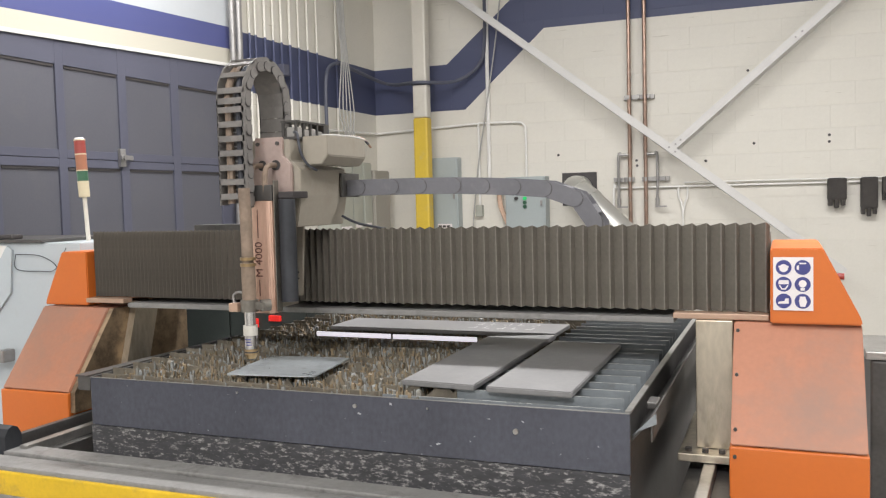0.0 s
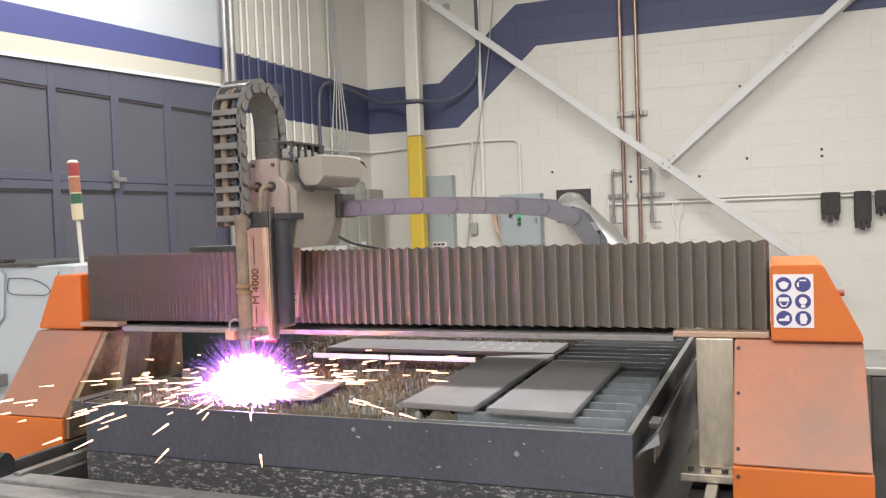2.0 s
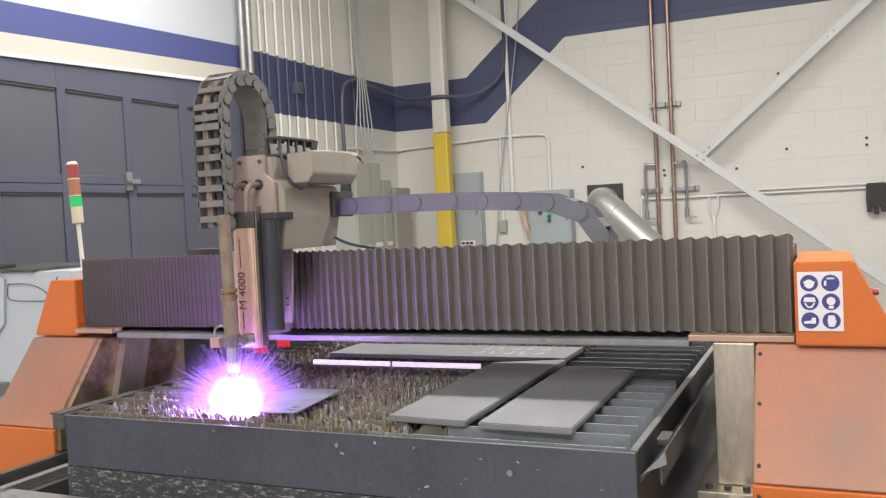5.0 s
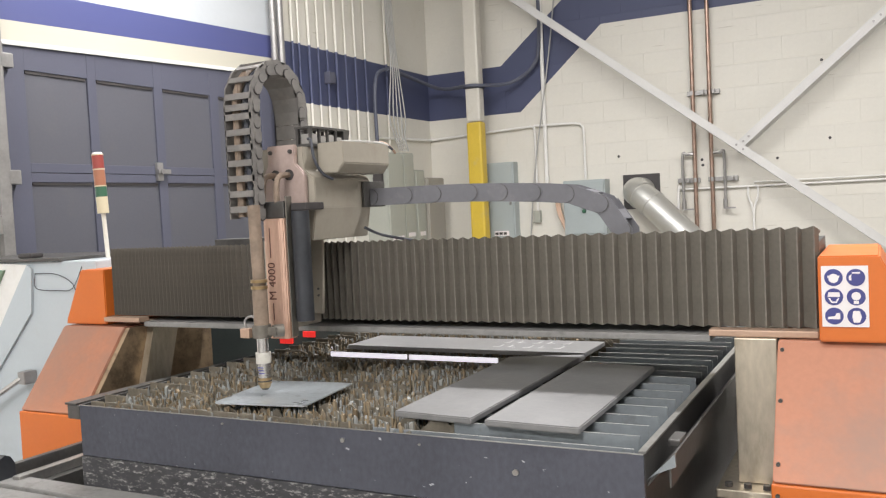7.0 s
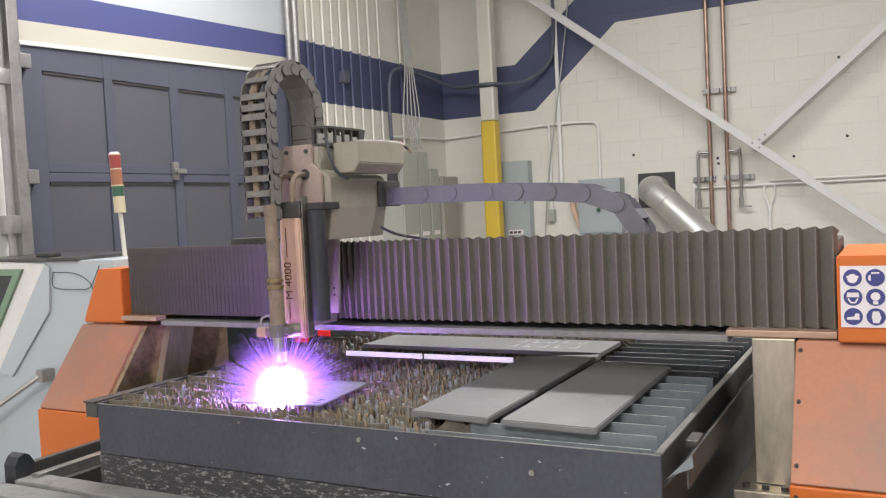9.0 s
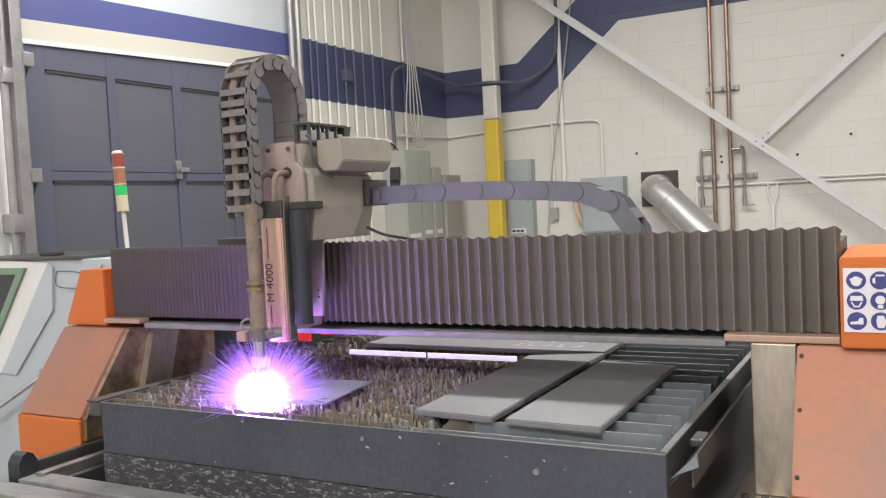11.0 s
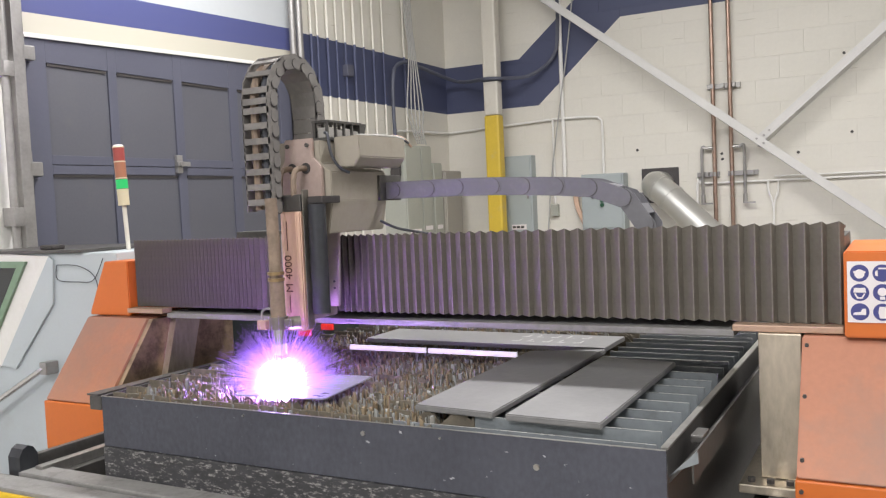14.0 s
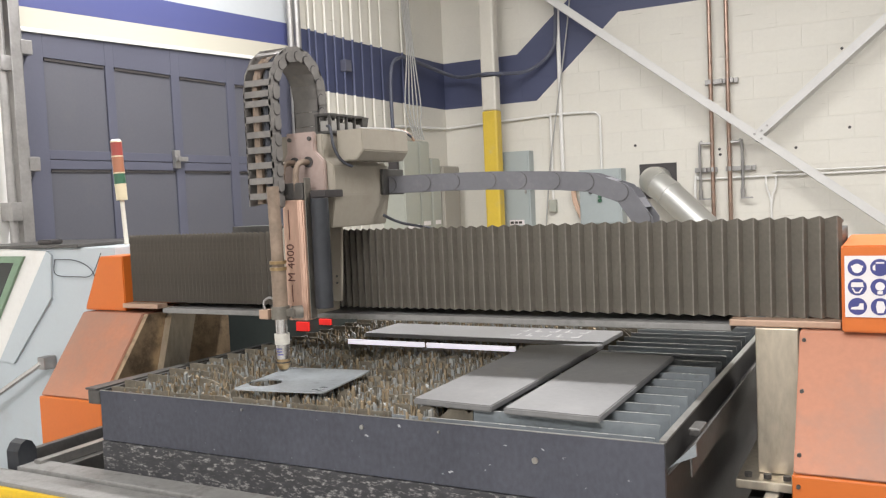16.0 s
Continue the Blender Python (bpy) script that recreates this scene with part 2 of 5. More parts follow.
CABLE = mat("grey_cable", (0.38, 0.375, 0.36), 0.5, var=0.1, scale=10)
DARKCABLE = mat("dark_cable", (0.045, 0.048, 0.06), 0.5, var=0.1, scale=10)
RED = mat("red_plastic", (0.30, 0.055, 0.045), 0.35, var=0.05, bump=0)
# faint emission is added to the red so the sheets stay bright
REDTAG = mat("red_sheet", (0.85, 0.03, 0.025), 0.4, var=0.05, bump=0, glow=((1, 0.05, 0.03), 0.12))
AMBER = mat("amber_plastic", (0.36, 0.15, 0.085), 0.4, var=0.05, bump=0)
GREENLENS = mat("green_plastic", (0.04, 0.12, 0.07), 0.35, var=0.05, bump=0)
GREENLIT = glow_mat("lit_green_lamp", (0.02, 0.70, 0.18), 0.75)
CREAM = mat("cream_plastic", (0.62, 0.55, 0.38), 0.4, var=0.05, bump=0)
CHALK = mat("faded_chalk", (0.48, 0.47, 0.47), 0.7, var=0.3, scale=30, grain=120, bump=0, dirt=(0.28, 0.28, 0.28), amount=0.9, patch=0.5)
STICKER = mat("white_sticker", (0.78, 0.74, 0.74), 0.35, var=0.03, bump=0)
COLLAR = mat("grey_white_insulator", (0.52, 0.50, 0.45), 0.5, var=0.1, scale=20, dirt=(0.3, 0.28, 0.24), amount=0.4)
STBLUE = mat("blue_sticker_ink", (0.055, 0.06, 0.22), 0.35, var=0.05, bump=0)
INK = mat("dark_red_ink", (0.10, 0.03, 0.025), 0.5, var=0.05, bump=0)
TAN = mat("tan_strip", (0.46, 0.315, 0.23), 0.45, 0.3, var=0.12, scale=6)
NAVYCABLE = mat("navy_painted_cable", (0.085, 0.092, 0.125), 0.5, var=0.1, scale=10)
SOCKET = mat("grey_connector_plastic", (0.30, 0.29, 0.27), 0.5, var=0.1, scale=20)
MOLTEN = glow_mat("molten_edge", (1.0, 0.22, 0.06), 2.6)
CHROME = mat("chrome_barrel", (0.62, 0.61, 0.60), 0.20, 1.0, var=0.1, scale=20, bump=0.02)
CLAMP = mat("sooty_clamp_metal", (0.20, 0.185, 0.16), 0.45, 0.6, var=0.2, scale=15)
DRIVE = mat("sooty_drive_cover", (0.075, 0.068, 0.060), 0.38, 0.4, var=0.3, scale=6, dirt=(0.16, 0.13, 0.10), amount=0.6)
DUCT = mat("smooth_galvanised_duct", (0.58, 0.575, 0.54), 0.42, 0.7, var=0.06, scale=2.5, grain=14, bump=0.0)
GLOVE = mat("dark_glove_leather", (0.045, 0.04, 0.036), 0.8, var=0.3, scale=12, bump=0.3)
ARC = glow_mat("plasma_core", (0.48, 0.25, 1.0), 310.0)
ORANGEGLOW = glow_mat("orange_glow_drops", (1.0, 0.34, 0.13), 480.0)
HALO = glow_mat("halo_needle", (0.46, 0.22, 1.0), 2.0)
SPARK = glow_mat("hot_spark", (1.0, 0.52, 0.34), 5.0)


# ---- mesh helpers ----
def box(bm, x0, x1, y0, y1, z0, z1, bevel=0.0):
    r = bmesh.ops.create_cube(bm, size=1.0)
    for v in r["verts"]:
        v.co = Vector(((x0 + x1) / 2 + v.co.x * (x1 - x0), (y0 + y1) / 2 + v.co.y * (y1 - y0), (z0 + z1) / 2 + v.co.z * (z1 - z0)))
    if bevel:
        es = list({e for v in r["verts"] for e in v.link_edges})
        bmesh.ops.bevel(bm, geom=es, offset=bevel, segments=2, affect="EDGES", profile=0.6)
    return bm


def cyl(bm, a, b, r, seg=16, r2=None):
    a, b = Vector(a), Vector(b)
    d = b - a
    m = Matrix.Translation((a + b) / 2) @ d.to_track_quat("Z", "Y").to_matrix().to_4x4()
    bmesh.ops.create_cone(bm, cap_ends=True, segments=seg, radius1=r, radius2=r if r2 is None else r2, depth=d.length, matrix=m)
    return bm


def tube(bm, pts, r, seg=8):
    """A round bar through the points."""
    pts = [Vector(p) for p in pts]
    rings = []
    up = Vector((0.31, 0.52, 0.79))
    for i, p in enumerate(pts):
        d = (pts[min(i + 1, len(pts) - 1)] - pts[max(i - 1, 0)]).normalized()
        s = d.cross(up).normalized()
        u = s.cross(d)
        rings.append([bm.verts.new(p + r * (math.cos(k * 2 * math.pi / seg) * s + math.sin(k * 2 * math.pi / seg) * u)) for k in range(seg)])
    for a, b in zip(rings, rings[1:]):
        for k in range(seg):
            bm.faces.new((a[k], a[(k + 1) % seg], b[(k + 1) % seg], b[k]))
    bm.faces.new(rings[0])
    bm.faces.new(rings[-1][::-1])
    return bm


def smooth_path(pts, n=6):
    """Rounded points through a few given ones."""
    pts = [Vector(p) for p in pts]
    out = []
    for i in range(len(pts) - 1):
        p0, p1, p2, p3 = pts[max(i - 1, 0)], pts[i], pts[i + 1], pts[min(i + 2, len(pts) - 1)]
        for k in range(n):
            t = k / n
            out.append(0.5 * ((2 * p1) + (p2 - p0) * t + (2 * p0 - 5 * p1 + 4 * p2 - p3) * t * t + (3 * p1 - p0 - 3 * p2 + p3) * t ** 3))
    out.append(pts[-1])
    return out


def prism(bm, poly, axis, a, b, bevel=0.0):
    """A flat outline (two coordinates each) pushed from a to b along an axis."""
    def co(u, v, w):
        return {"x": (w, u, v), "y": (u, w, v), "z": (u, v, w)}[axis]
    lo = [bm.verts.new(co(u, v, a)) for u, v in poly]
    hi = [bm.verts.new(co(u, v, b)) for u, v in poly]
    fs = [bm.faces.new(lo), bm.faces.new(hi[::-1])]
    n = len(poly)
    for i in range(n):
        fs.append(bm.faces.new((lo[i], hi[i], hi[(i + 1) % n], lo[(i + 1) % n])))
    bmesh.ops.recalc_face_normals(bm, faces=fs)
    if bevel:
        bmesh.ops.bevel(bm, geom=list({e for f in fs for e in f.edges}), offset=bevel, segments=2, affect="EDGES")
    return bm


def part(name, bm, material, parent=None, label="", smooth=False):
    bmesh.ops.recalc_face_normals(bm, faces=bm.faces[:])
    me = bpy.data.meshes.new(name)
    if smooth:
        for f in bm.faces:
            f.smooth = True
    bm.to_mesh(me)
    bm.free()
    me.materials.append(material)
    if smooth:
        me.set_sharp_from_angle(angle=radians(40))
    ob = new(name, me)
    if parent is not None:
        ob.parent = parent
    if label:
        tagged(ob, label)
    return ob


def thing(name, label, category, x=0.0, y=0.0, z=0.0, group="", kind=""):
    ob = new(name)
    ob.empty_display_size = 0.05
    ob.location = (x, y, z)
    return tagged(ob, label, category, group, kind)


def B():
    return bmesh.new()


# ---- shell of the hall ----
LX, BY = -1.92, 6.24
tagged(part("floor", box(B(), -6, 9, -9, BY + 0.3, -0.2, 0), FLOOR), "grey stained concrete shop floor", "floor", kind="structure")
tagged(part("ceiling", box(B(), -6, 9, -9, BY + 0.3, 6.0, 6.2), CEIL), "plain pale ceiling of the hall", "ceiling", kind="structure")
tagged(part("wall_right", box(B(), 8.0, 8.2, -9, BY, 0, 6.0), WHITE), "plain white hall wall", "wall", kind="structure")
tagged(part("wall_front", box(B(), -6, 8, -9.2, -9, 0, 6.0), WHITE), "plain white hall wall", "wall", kind="structure")
tagged(part("wall_far", box(B(), -6.2, -6, -9, -1.0, 0, 6.0), WHITE), "plain white hall wall", "wall", kind="structure")
back = tagged(part("wall_back", box(B(), LX - 0.3, 8.2, BY + 0.0028, BY + 0.22, 0, 6.0), WALL), "cream painted block wall with a blue band", "wall", kind="structure")
left = tagged(part("wall_left", box(B(), LX - 0.25, LX, 3.74, BY, 0, 6.0), WALL), "cream painted block wall with a blue band", "wall", kind="structure")
tagged(part("wall_left_end", box(B(), LX - 0.25, LX, -1.0, 1.13, 0, 6.0), WHITE), "white wall beside the large door", "wall", kind="structure")
tagged(part("wall_left_return", box(B(), -6, LX - 0.25, -1.1, -0.9, 0, 6.0), WHITE), "plain white wall", "wall", kind="structure")
tagged(part("lintel", prism(B(), [(1.13, 2.352), (3.74, 2.462), (3.74, 6.0), (1.13, 6.0)], "x", LX - 0.2, LX + 0.006), SHEET), "white sheet over the door with a blue band", "wall panel", kind="structure")


# ---- large door ----
def build_door():
    d = tagged(part("door_1", box(B(), LX - 0.09, LX - 0.014, 1.20, 3.63, 0.0, 2.45), DOORPANEL), "large closed slate-blue panelled shop door", "door", kind="structure")
    for a, b in ((1.20, 1.36), (1.79, 1.855), (2.325, 2.40), (2.86, 2.945), (3.43, 3.63)):
        part("stile", box(B(), LX - 0.015, LX - 0.0, a, b, 0.0, 2.45, 0.003), DOOR, d)
    for z0, z1 in ((2.217, 2.45), (1.585, 1.637), (1.641, 1.695), (0.98, 1.08), (0.38, 0.48), (0.0, 0.12)):
        for a, b in ((1.36, 1.79), (1.855, 2.325), (2.40, 2.86), (2.945, 3.43)):
            part("rail", box(B(), LX - 0.015, LX - 0.001, a, b, z0, z1, 0.003), DOOR, d)
    # black strips draw the shadow line below each rail
    for z0, z1 in ((2.200, 2.216), (1.569, 1.584)):
        for a, b in ((1.37, 1.78), (1.865, 2.315), (2.41, 2.85), (2.955, 3.42)):
            part("shadow_strip", box(B(), LX - 0.015, LX - 0.006, a, b, z0, z1), RUBBER, d)
    lat = B()
    box(lat, LX - 0.0, LX + 0.025, 2.292, 2.342, 1.60, 1.72, 0.004)
    cyl(lat, (LX + 0.025, 2.317, 1.66), (LX + 0.05, 2.317, 1.66), 0.018)
    box(lat, LX + 0.02, LX + 0.04, 2.287, 2.397, 1.645, 1.675, 0.004)
    part("latch", lat, PIPEG, d, "worn grey steel latch")
    for z in (2.26, 1.62):
        h = B()
        box(h, LX - 0.0, LX + 0.05, 1.18, 1.26, z - 0.05, z + 0.03, 0.006)
        cyl(h, (LX + 0.02, 1.20, z - 0.09), (LX + 0.02, 1.20, z + 0.09), 0.015)
        part("hinge", h, PIPEG, d, "heavy grey steel hinge")
    tagged(part("door_head_trim", prism(B(), [(1.20, 2.340), (3.63, 2.442), (3.63, 2.468), (1.20, 2.366)], "x", LX + 0.0065, LX + 0.016, 0.003), WHITE), "scraped white strip along the door head", "trim", kind="structure")
    jm = B()
    box(jm, LX - 0.10, LX + 0.05, 1.125, 1.195, 0, 4.6, 0.006)
    tagged(part("door_post", jm, PIPEG), "grey steel door post", "door post", kind="structure")
    tagged(part("door_post", box(B(), LX - 0.09, LX + 0.012, 3.635, 3.735, 0, 4.6, 0.006), COLW), "grey-white door post behind grey riser pipes", "door post", kind="structure")
    for k, (y, r) in enumerate(((3.545, 0.026), (3.632, 0.030))):
        tagged(part("riser_pipe", cyl(B(), (LX + 0.07, y, 0), (LX + 0.07, y, 5.9), r, 14), PIPEG, smooth=True), "grey steel riser pipe on the wall", "pipe", group="riser pipes")
    p = B()
    cyl(p, (LX + 0.06, 1.06, 0), (LX + 0.06, 1.06, 4.5), 0.022, 12)
    box(p, LX, LX + 0.1, 1.03, 1.09, 1.30, 1.40, 0.004)
    box(p, LX, LX + 0.1, 1.03, 1.09, 2.10, 2.18, 0.004)
    tagged(part("wall_conduit", p, PIPEG, smooth=True), "grey conduit with clamps beside the door", "conduit")
    # dark rectangle on the upper wall beside the door
    tagged(part("dark_wall_patch", box(B(), LX, LX + 0.02, 0.80, 1.10, 2.25, 3.2), DARKSTEEL), "dark patch high on the wall beside the door", "wall sheet")


build_door()


# ---- rear wall fittings ----
def build_column():
    c = thing("steel_column", "steel pipe column painted white above yellow", "column", -1.222, 5.9, 0)
    lo = B()
    box(lo, -0.080, 0.080, -0.062, 0.062, 0, 2.17, 0.022)
    part("lower_part", lo, COLY, c, "yellow painted lower part")
    up = B()
    box(up, -0.078, 0.078, -0.060, 0.060, 2.17, 6.0, 0.022)
    part("upper_part", up, COLW, c, "dusty white upper part")
    part("strap", box(B(), -0.086, 0.086, -0.068, 0.068, 2.50, 2.525), DARKCABLE, c)
    part("base_plate", box(B(), -0.17, 0.17, -0.17, 0.17, 0, 0.02), DARKSTEEL, c)


def build_brace(a, b, w):
    """A steel angle: a face to the room and a lower leg that slants back to the wall, with bolts at its ends."""
    a, b = Vector(a), Vector(b)
    d = (b - a).normalized()
    s = Vector((0, 1, 0)).cross(d).normalized()
    if s.z < 0:
        s = -s
    e = thing("wall_brace", "light grey steel angle brace across the wall", "brace", a.x, a.y, a.z, group="wall braces")
    for name, prof in (("face", [(w * 0.5, 0.0), (w * 0.5, 0.007), (-w * 0.46, 0.007), (-w * 0.5, 0.0)]),
                       ("lower_leg", [(-w * 0.5, 0.0015), (-w * 0.42, 0.0085), (-w * 0.56, 0.15), (-w * 0.66, 0.15)])):
        bm = B()
        ends = [[bm.verts.new(p + s * o + Vector((0, y, 0))) for o, y in prof] for p in (Vector((0, 0, 0)), b - a)]
        n = len(prof)
        for k in range(n):
            bm.faces.new((ends[0][k], ends[0][(k + 1) % n], ends[1][(k + 1) % n], ends[1][k]))
        bm.faces.new(ends[0])
        bm.faces.new(ends[1][::-1])
        part(name, bm, BRACE, e)
    for u in (0.10, 0.16, (b - a).length * 0.62, (b - a).length * 0.62 + 0.07):
        c = d * u
        part("bolt", cyl(B(), c + Vector((0, 0.001, 0)), c + Vector((0, -0.009, 0)), 0.010, 8), PIPEG, e)


build_column()
build_brace((-1.178, 5.95, 3.644), (2.732, 5.95, 0.602), 0.070)
build_brace((1.225, 5.985, 1.721), (3.02, 5.985, 3.262), 0.070)


def build_pipes():
    for x, r in ((0.845, 0.019), (0.995, 0.019)):
        p = thing("copper_riser", "worn copper pipe rising along the block wall", "pipe", x, BY - 0.06, 0, group="copper risers")
        part("pipe", cyl(B(), (0, 0, 0.3), (0, 0, 5.9), r, 14), PIPE, p, smooth=True)
        side = -0.11 if x < 0.9 else 0.11
        pts = smooth_path([(0, 0, 1.715), (side * 0.7, 0, 1.715), (side, 0, 1.69), (side, 0, 1.2)], 4)
        part("branch", tube(B(), pts, 0.014), PIPEG, p, "grey branch pipe with a valve", smooth=True)
        v = B()
        cyl(v, (side, 0, 1.20), (side, 0, 1.29), 0.02, 10)
        box(v, side - 0.01, side + 0.09, -0.03, -0.02, 1.20, 1.215)
        part("valve", v, PIPEG, p)
    for x0, x1, z in ((0.79, 1.08, 2.27), (0.68, 0.88, 1.475), (0.955, 1.215, 1.475)):
        bm = B()
        box(bm, x0, x1, BY - 0.035, BY, z - 0.022, z + 0.022, 0.003)
        for k in range(3):
            xx = x0 + (x1 - x0) * (k + 0.5) / 3
            box(bm, xx - 0.012, xx + 0.012, BY - 0.085, BY - 0.034, z - 0.02, z + 0.02, 0.002)
        tagged(part("pipe_bracket", bm, PIPEG), "zinc strut channel bracket holding pipes", "bracket", group="pipe brackets")
    bm = B()
    tube(bm, [(0.70, BY - 0.03, 1.395), (4.4, BY - 0.03, 1.39)], 0.009)
    tube(bm, [(1.35, BY - 0.03, 1.43), (4.4, BY - 0.03, 1.425)], 0.007)
    tube(bm, smooth_path([(0.71, BY - 0.03, 1.395), (0.68, BY - 0.03, 1.37), (0.68, BY - 0.03, 0.5)], 3), 0.012)
    for x in (1.30, 1.38):
        tube(bm, smooth_path([(x, BY - 0.03, 1.40), (x, BY - 0.03, 1.30), (1.34, BY - 0.03, 1.12), (1.34, BY - 0.03, 0.5)], 4), 0.009)
    tagged(part("wall_conduit", bm, WHITE, smooth=True), "cream painted conduit running along the wall", "conduit")
    bm = B()
    tube(bm, smooth_path([(-1.88, BY - 0.03, 2.06), (-0.9, BY - 0.03, 2.10), (-0.75, BY - 0.03, 2.10), (-0.72, BY - 0.03, 2.02), (-0.72, BY - 0.03, 1.2)], 4), 0.012)
    tube(bm, smooth_path([(-0.72, BY - 0.03, 2.11), (-0.32, BY - 0.03, 2.10), (-0.23, BY - 0.03, 2.07), (-0.21, BY - 0.03, 1.98), (-0.21, BY - 0.03, 1.5)], 5), 0.012)
    tube(bm, [(-0.61, BY - 0.03, 1.4), (-0.61, BY - 0.03, 5.9)], 0.020)
    tagged(part("wall_conduit", bm, WHITE, smooth=True), "white painted conduits bending down to boxes", "conduit")
    bm = B()
    tube(bm, smooth_path([(-0.36, BY - 0.05, 4.2), (-0.50, BY - 0.05, 3.0), (-0.72, BY - 0.05, 1.7), (-0.80, BY - 0.05, 1.0)], 6), 0.007)
    tagged(part("hanging_cable", bm, CABLE, smooth=True), "thin grey cable hanging down the wall", "cable")
    bm = B()
    tube(bm, smooth_path([(LX + 0.06, 5.05, 1.8), (LX + 0.06, 5.05, 2.5), (LX + 0.08, 5.2, 2.68), (LX + 0.12, 5.5, 2.66), (-1.7, 6.1, 2.575), (-1.222, 5.81, 2.525), (-0.92, 6.1, 2.55), (-0.68, 6.18, 2.72), (-0.62, 6.18, 3.0), (-0.62, 6.18, 3.6)], 6), 0.018)
    tagged(part("hanging_cable", bm, NAVYCABLE, smooth=True), "thick dark cable slung round the column", "cable")
    gx = 2.60
    for k, (dx, w, h) in enumerate(((0.0, 0.16, 0.20), (0.27, 0.14, 0.28), (0.44, 0.10, 0.16))):
        bm = B()
        box(bm, gx + dx, gx + dx + w, BY - 0.10, BY - 0.025, 1.43 - h, 1.43, 0.02)
        for q in range(3):
            box(bm, gx + dx + w * q / 3 + 0.004, gx + dx + w * (q + 0.8) / 3, BY - 0.095, BY - 0.04, 1.43 - h - 0.05 - 0.02 * (q % 2), 1.43 - h + 0.02, 0.008)
        tagged(part("work_glove", bm, GLOVE), "dark leather work glove hung over the wall conduit", "glove", group="hung gloves")
    bm = B()
    for x, z in ((0.12, 1.745), (1.55, 1.63), (1.98, 1.775), (2.62, 1.82), (2.62, 1.76), (0.90, 1.66), (0.905, 1.61), (1.93, 2.45)):
        cyl(bm, (x, BY - 0.004, z), (x, BY + 0.01, z), 0.013, 10)
    tagged(part("bolt_hole", bm, RUBBER), "dark bolt holes in the block wall", "bolt hole", kind="structure")
    bm = B()
    box(bm, -0.99, -0.93, BY - 0.05, BY, 3.42, 3.56, 0.006)
    tagged(part("switch_box", bm, BOXLIGHT), "small pale switch box on the wall", "switch")


build_pipes()


def enclosure(name, x0, x1, z0, z1, depth, m, label, lamps=()):
    e = thing(name, label, "electrical box", (x0 + x1) / 2, BY, z0)
    w, h = (x1 - x0) / 2, z1 - z0
    part("body", box(B(), -w, w, -depth, 0, 0, h, 0.006), m, e)
    part("cover", box(B(), -w + 0.015, w - 0.015, -depth - 0.012, -depth + 0.002, 0.015, h - 0.015, 0.004), m, e)
    hd = B()
    box(hd, w - 0.05, w - 0.03, -depth - 0.03, -depth - 0.01, h * 0.45, h * 0.55, 0.003)
    part("handle", hd, PIPEG, e)
    for lx, lz, lm in lamps:
        part("indicator_lamp", cyl(B(), (lx, -depth - 0.012, lz), (lx, -depth - 0.035, lz), 0.018, 12), lm, e, smooth=True)
    return e


enclosure("breaker_panel", -1.22, -0.93, 0.98, 1.765, 0.12, BOXGREY, "grey-green breaker panel on the block wall")
enclosure("control_box", -0.40, 0.02, 1.0, 1.535, 0.16, BOXGREY, "grey-green control box with a lit green lamp", ((0.0, 0.318, GREENLIT), (0.0, 0.275, GREENLENS), (0.0, 0.235, GREENLENS), (-0.09, 0.318, RUBBER)))
part_lab = thing("label_plate", "white label plate with unreadable print", "label", -1.08, BY - 0.14, 1.02)
part("plate", box(B(), -0.08, 0.08, 0.0, 0.006, 0, 0.05), STICKER, part_lab)
for k in range(3):
    part("print_bar", box(B(), -0.07 + k * 0.045, -0.035 + k * 0.045, -0.003, 0.0, 0.012, 0.036), RUBBER, part_lab)
sock = B()
box(sock, -0.76, -0.69, BY - 0.06, BY, 1.14, 1.26, 0.006)
tagged(part("wall_socket", sock, BOXLIGHT), "small pale socket box on the wall", "socket")
wires = B()
for k in range(4):
    tube(wires, smooth_path([(-0.52 + 0.012 * k, BY - 0.05, 1.42), (-0.50 + 0.012 * k, BY - 0.07, 1.25), (-0.44 + 0.01 * k, BY - 0.08, 1.10), (-0.41, BY - 0.08, 1.03)], 5), 0.009)
box(wires, -0.56, -0.42, BY - 0.06, BY - 0.01, 1.38, 1.44, 0.004)
tagged(part("flexible_conduit", wires, TAN, smooth=True), "tan flexible conduits beside the control box", "conduit")


def build_duct():
    d = thing("exhaust_duct", "bent galvanised exhaust duct going into a square wall opening", "duct", 0.347, BY, 1.372)
    bm = B()
    box(bm, -0.19, 0.16, -0.012, 0.0, -0.14, 0.19)
    part("opening", bm, RUBBER, d, "dark square opening")
    path = smooth_path([(-0.01, 0.02, 0.03), (-0.01, -0.20, 0.03), (0.04, -0.31, 0.0), (0.17, -0.38, -0.10), (0.50, -0.52, -0.40), (1.15, -0.80, -1.0)], 5)
    part("pipe", tube(B(), path, 0.126, 28), DUCT, d, smooth=True)
    for i in (7, 11, 15):
        a, b = path[i], path[i + 1]
        u = (b - a).normalized() * 0.012
        part("seam_ring", cyl(B(), a - u, a + u, 0.132, 28), DUCT, d, smooth=True)


build_duct()


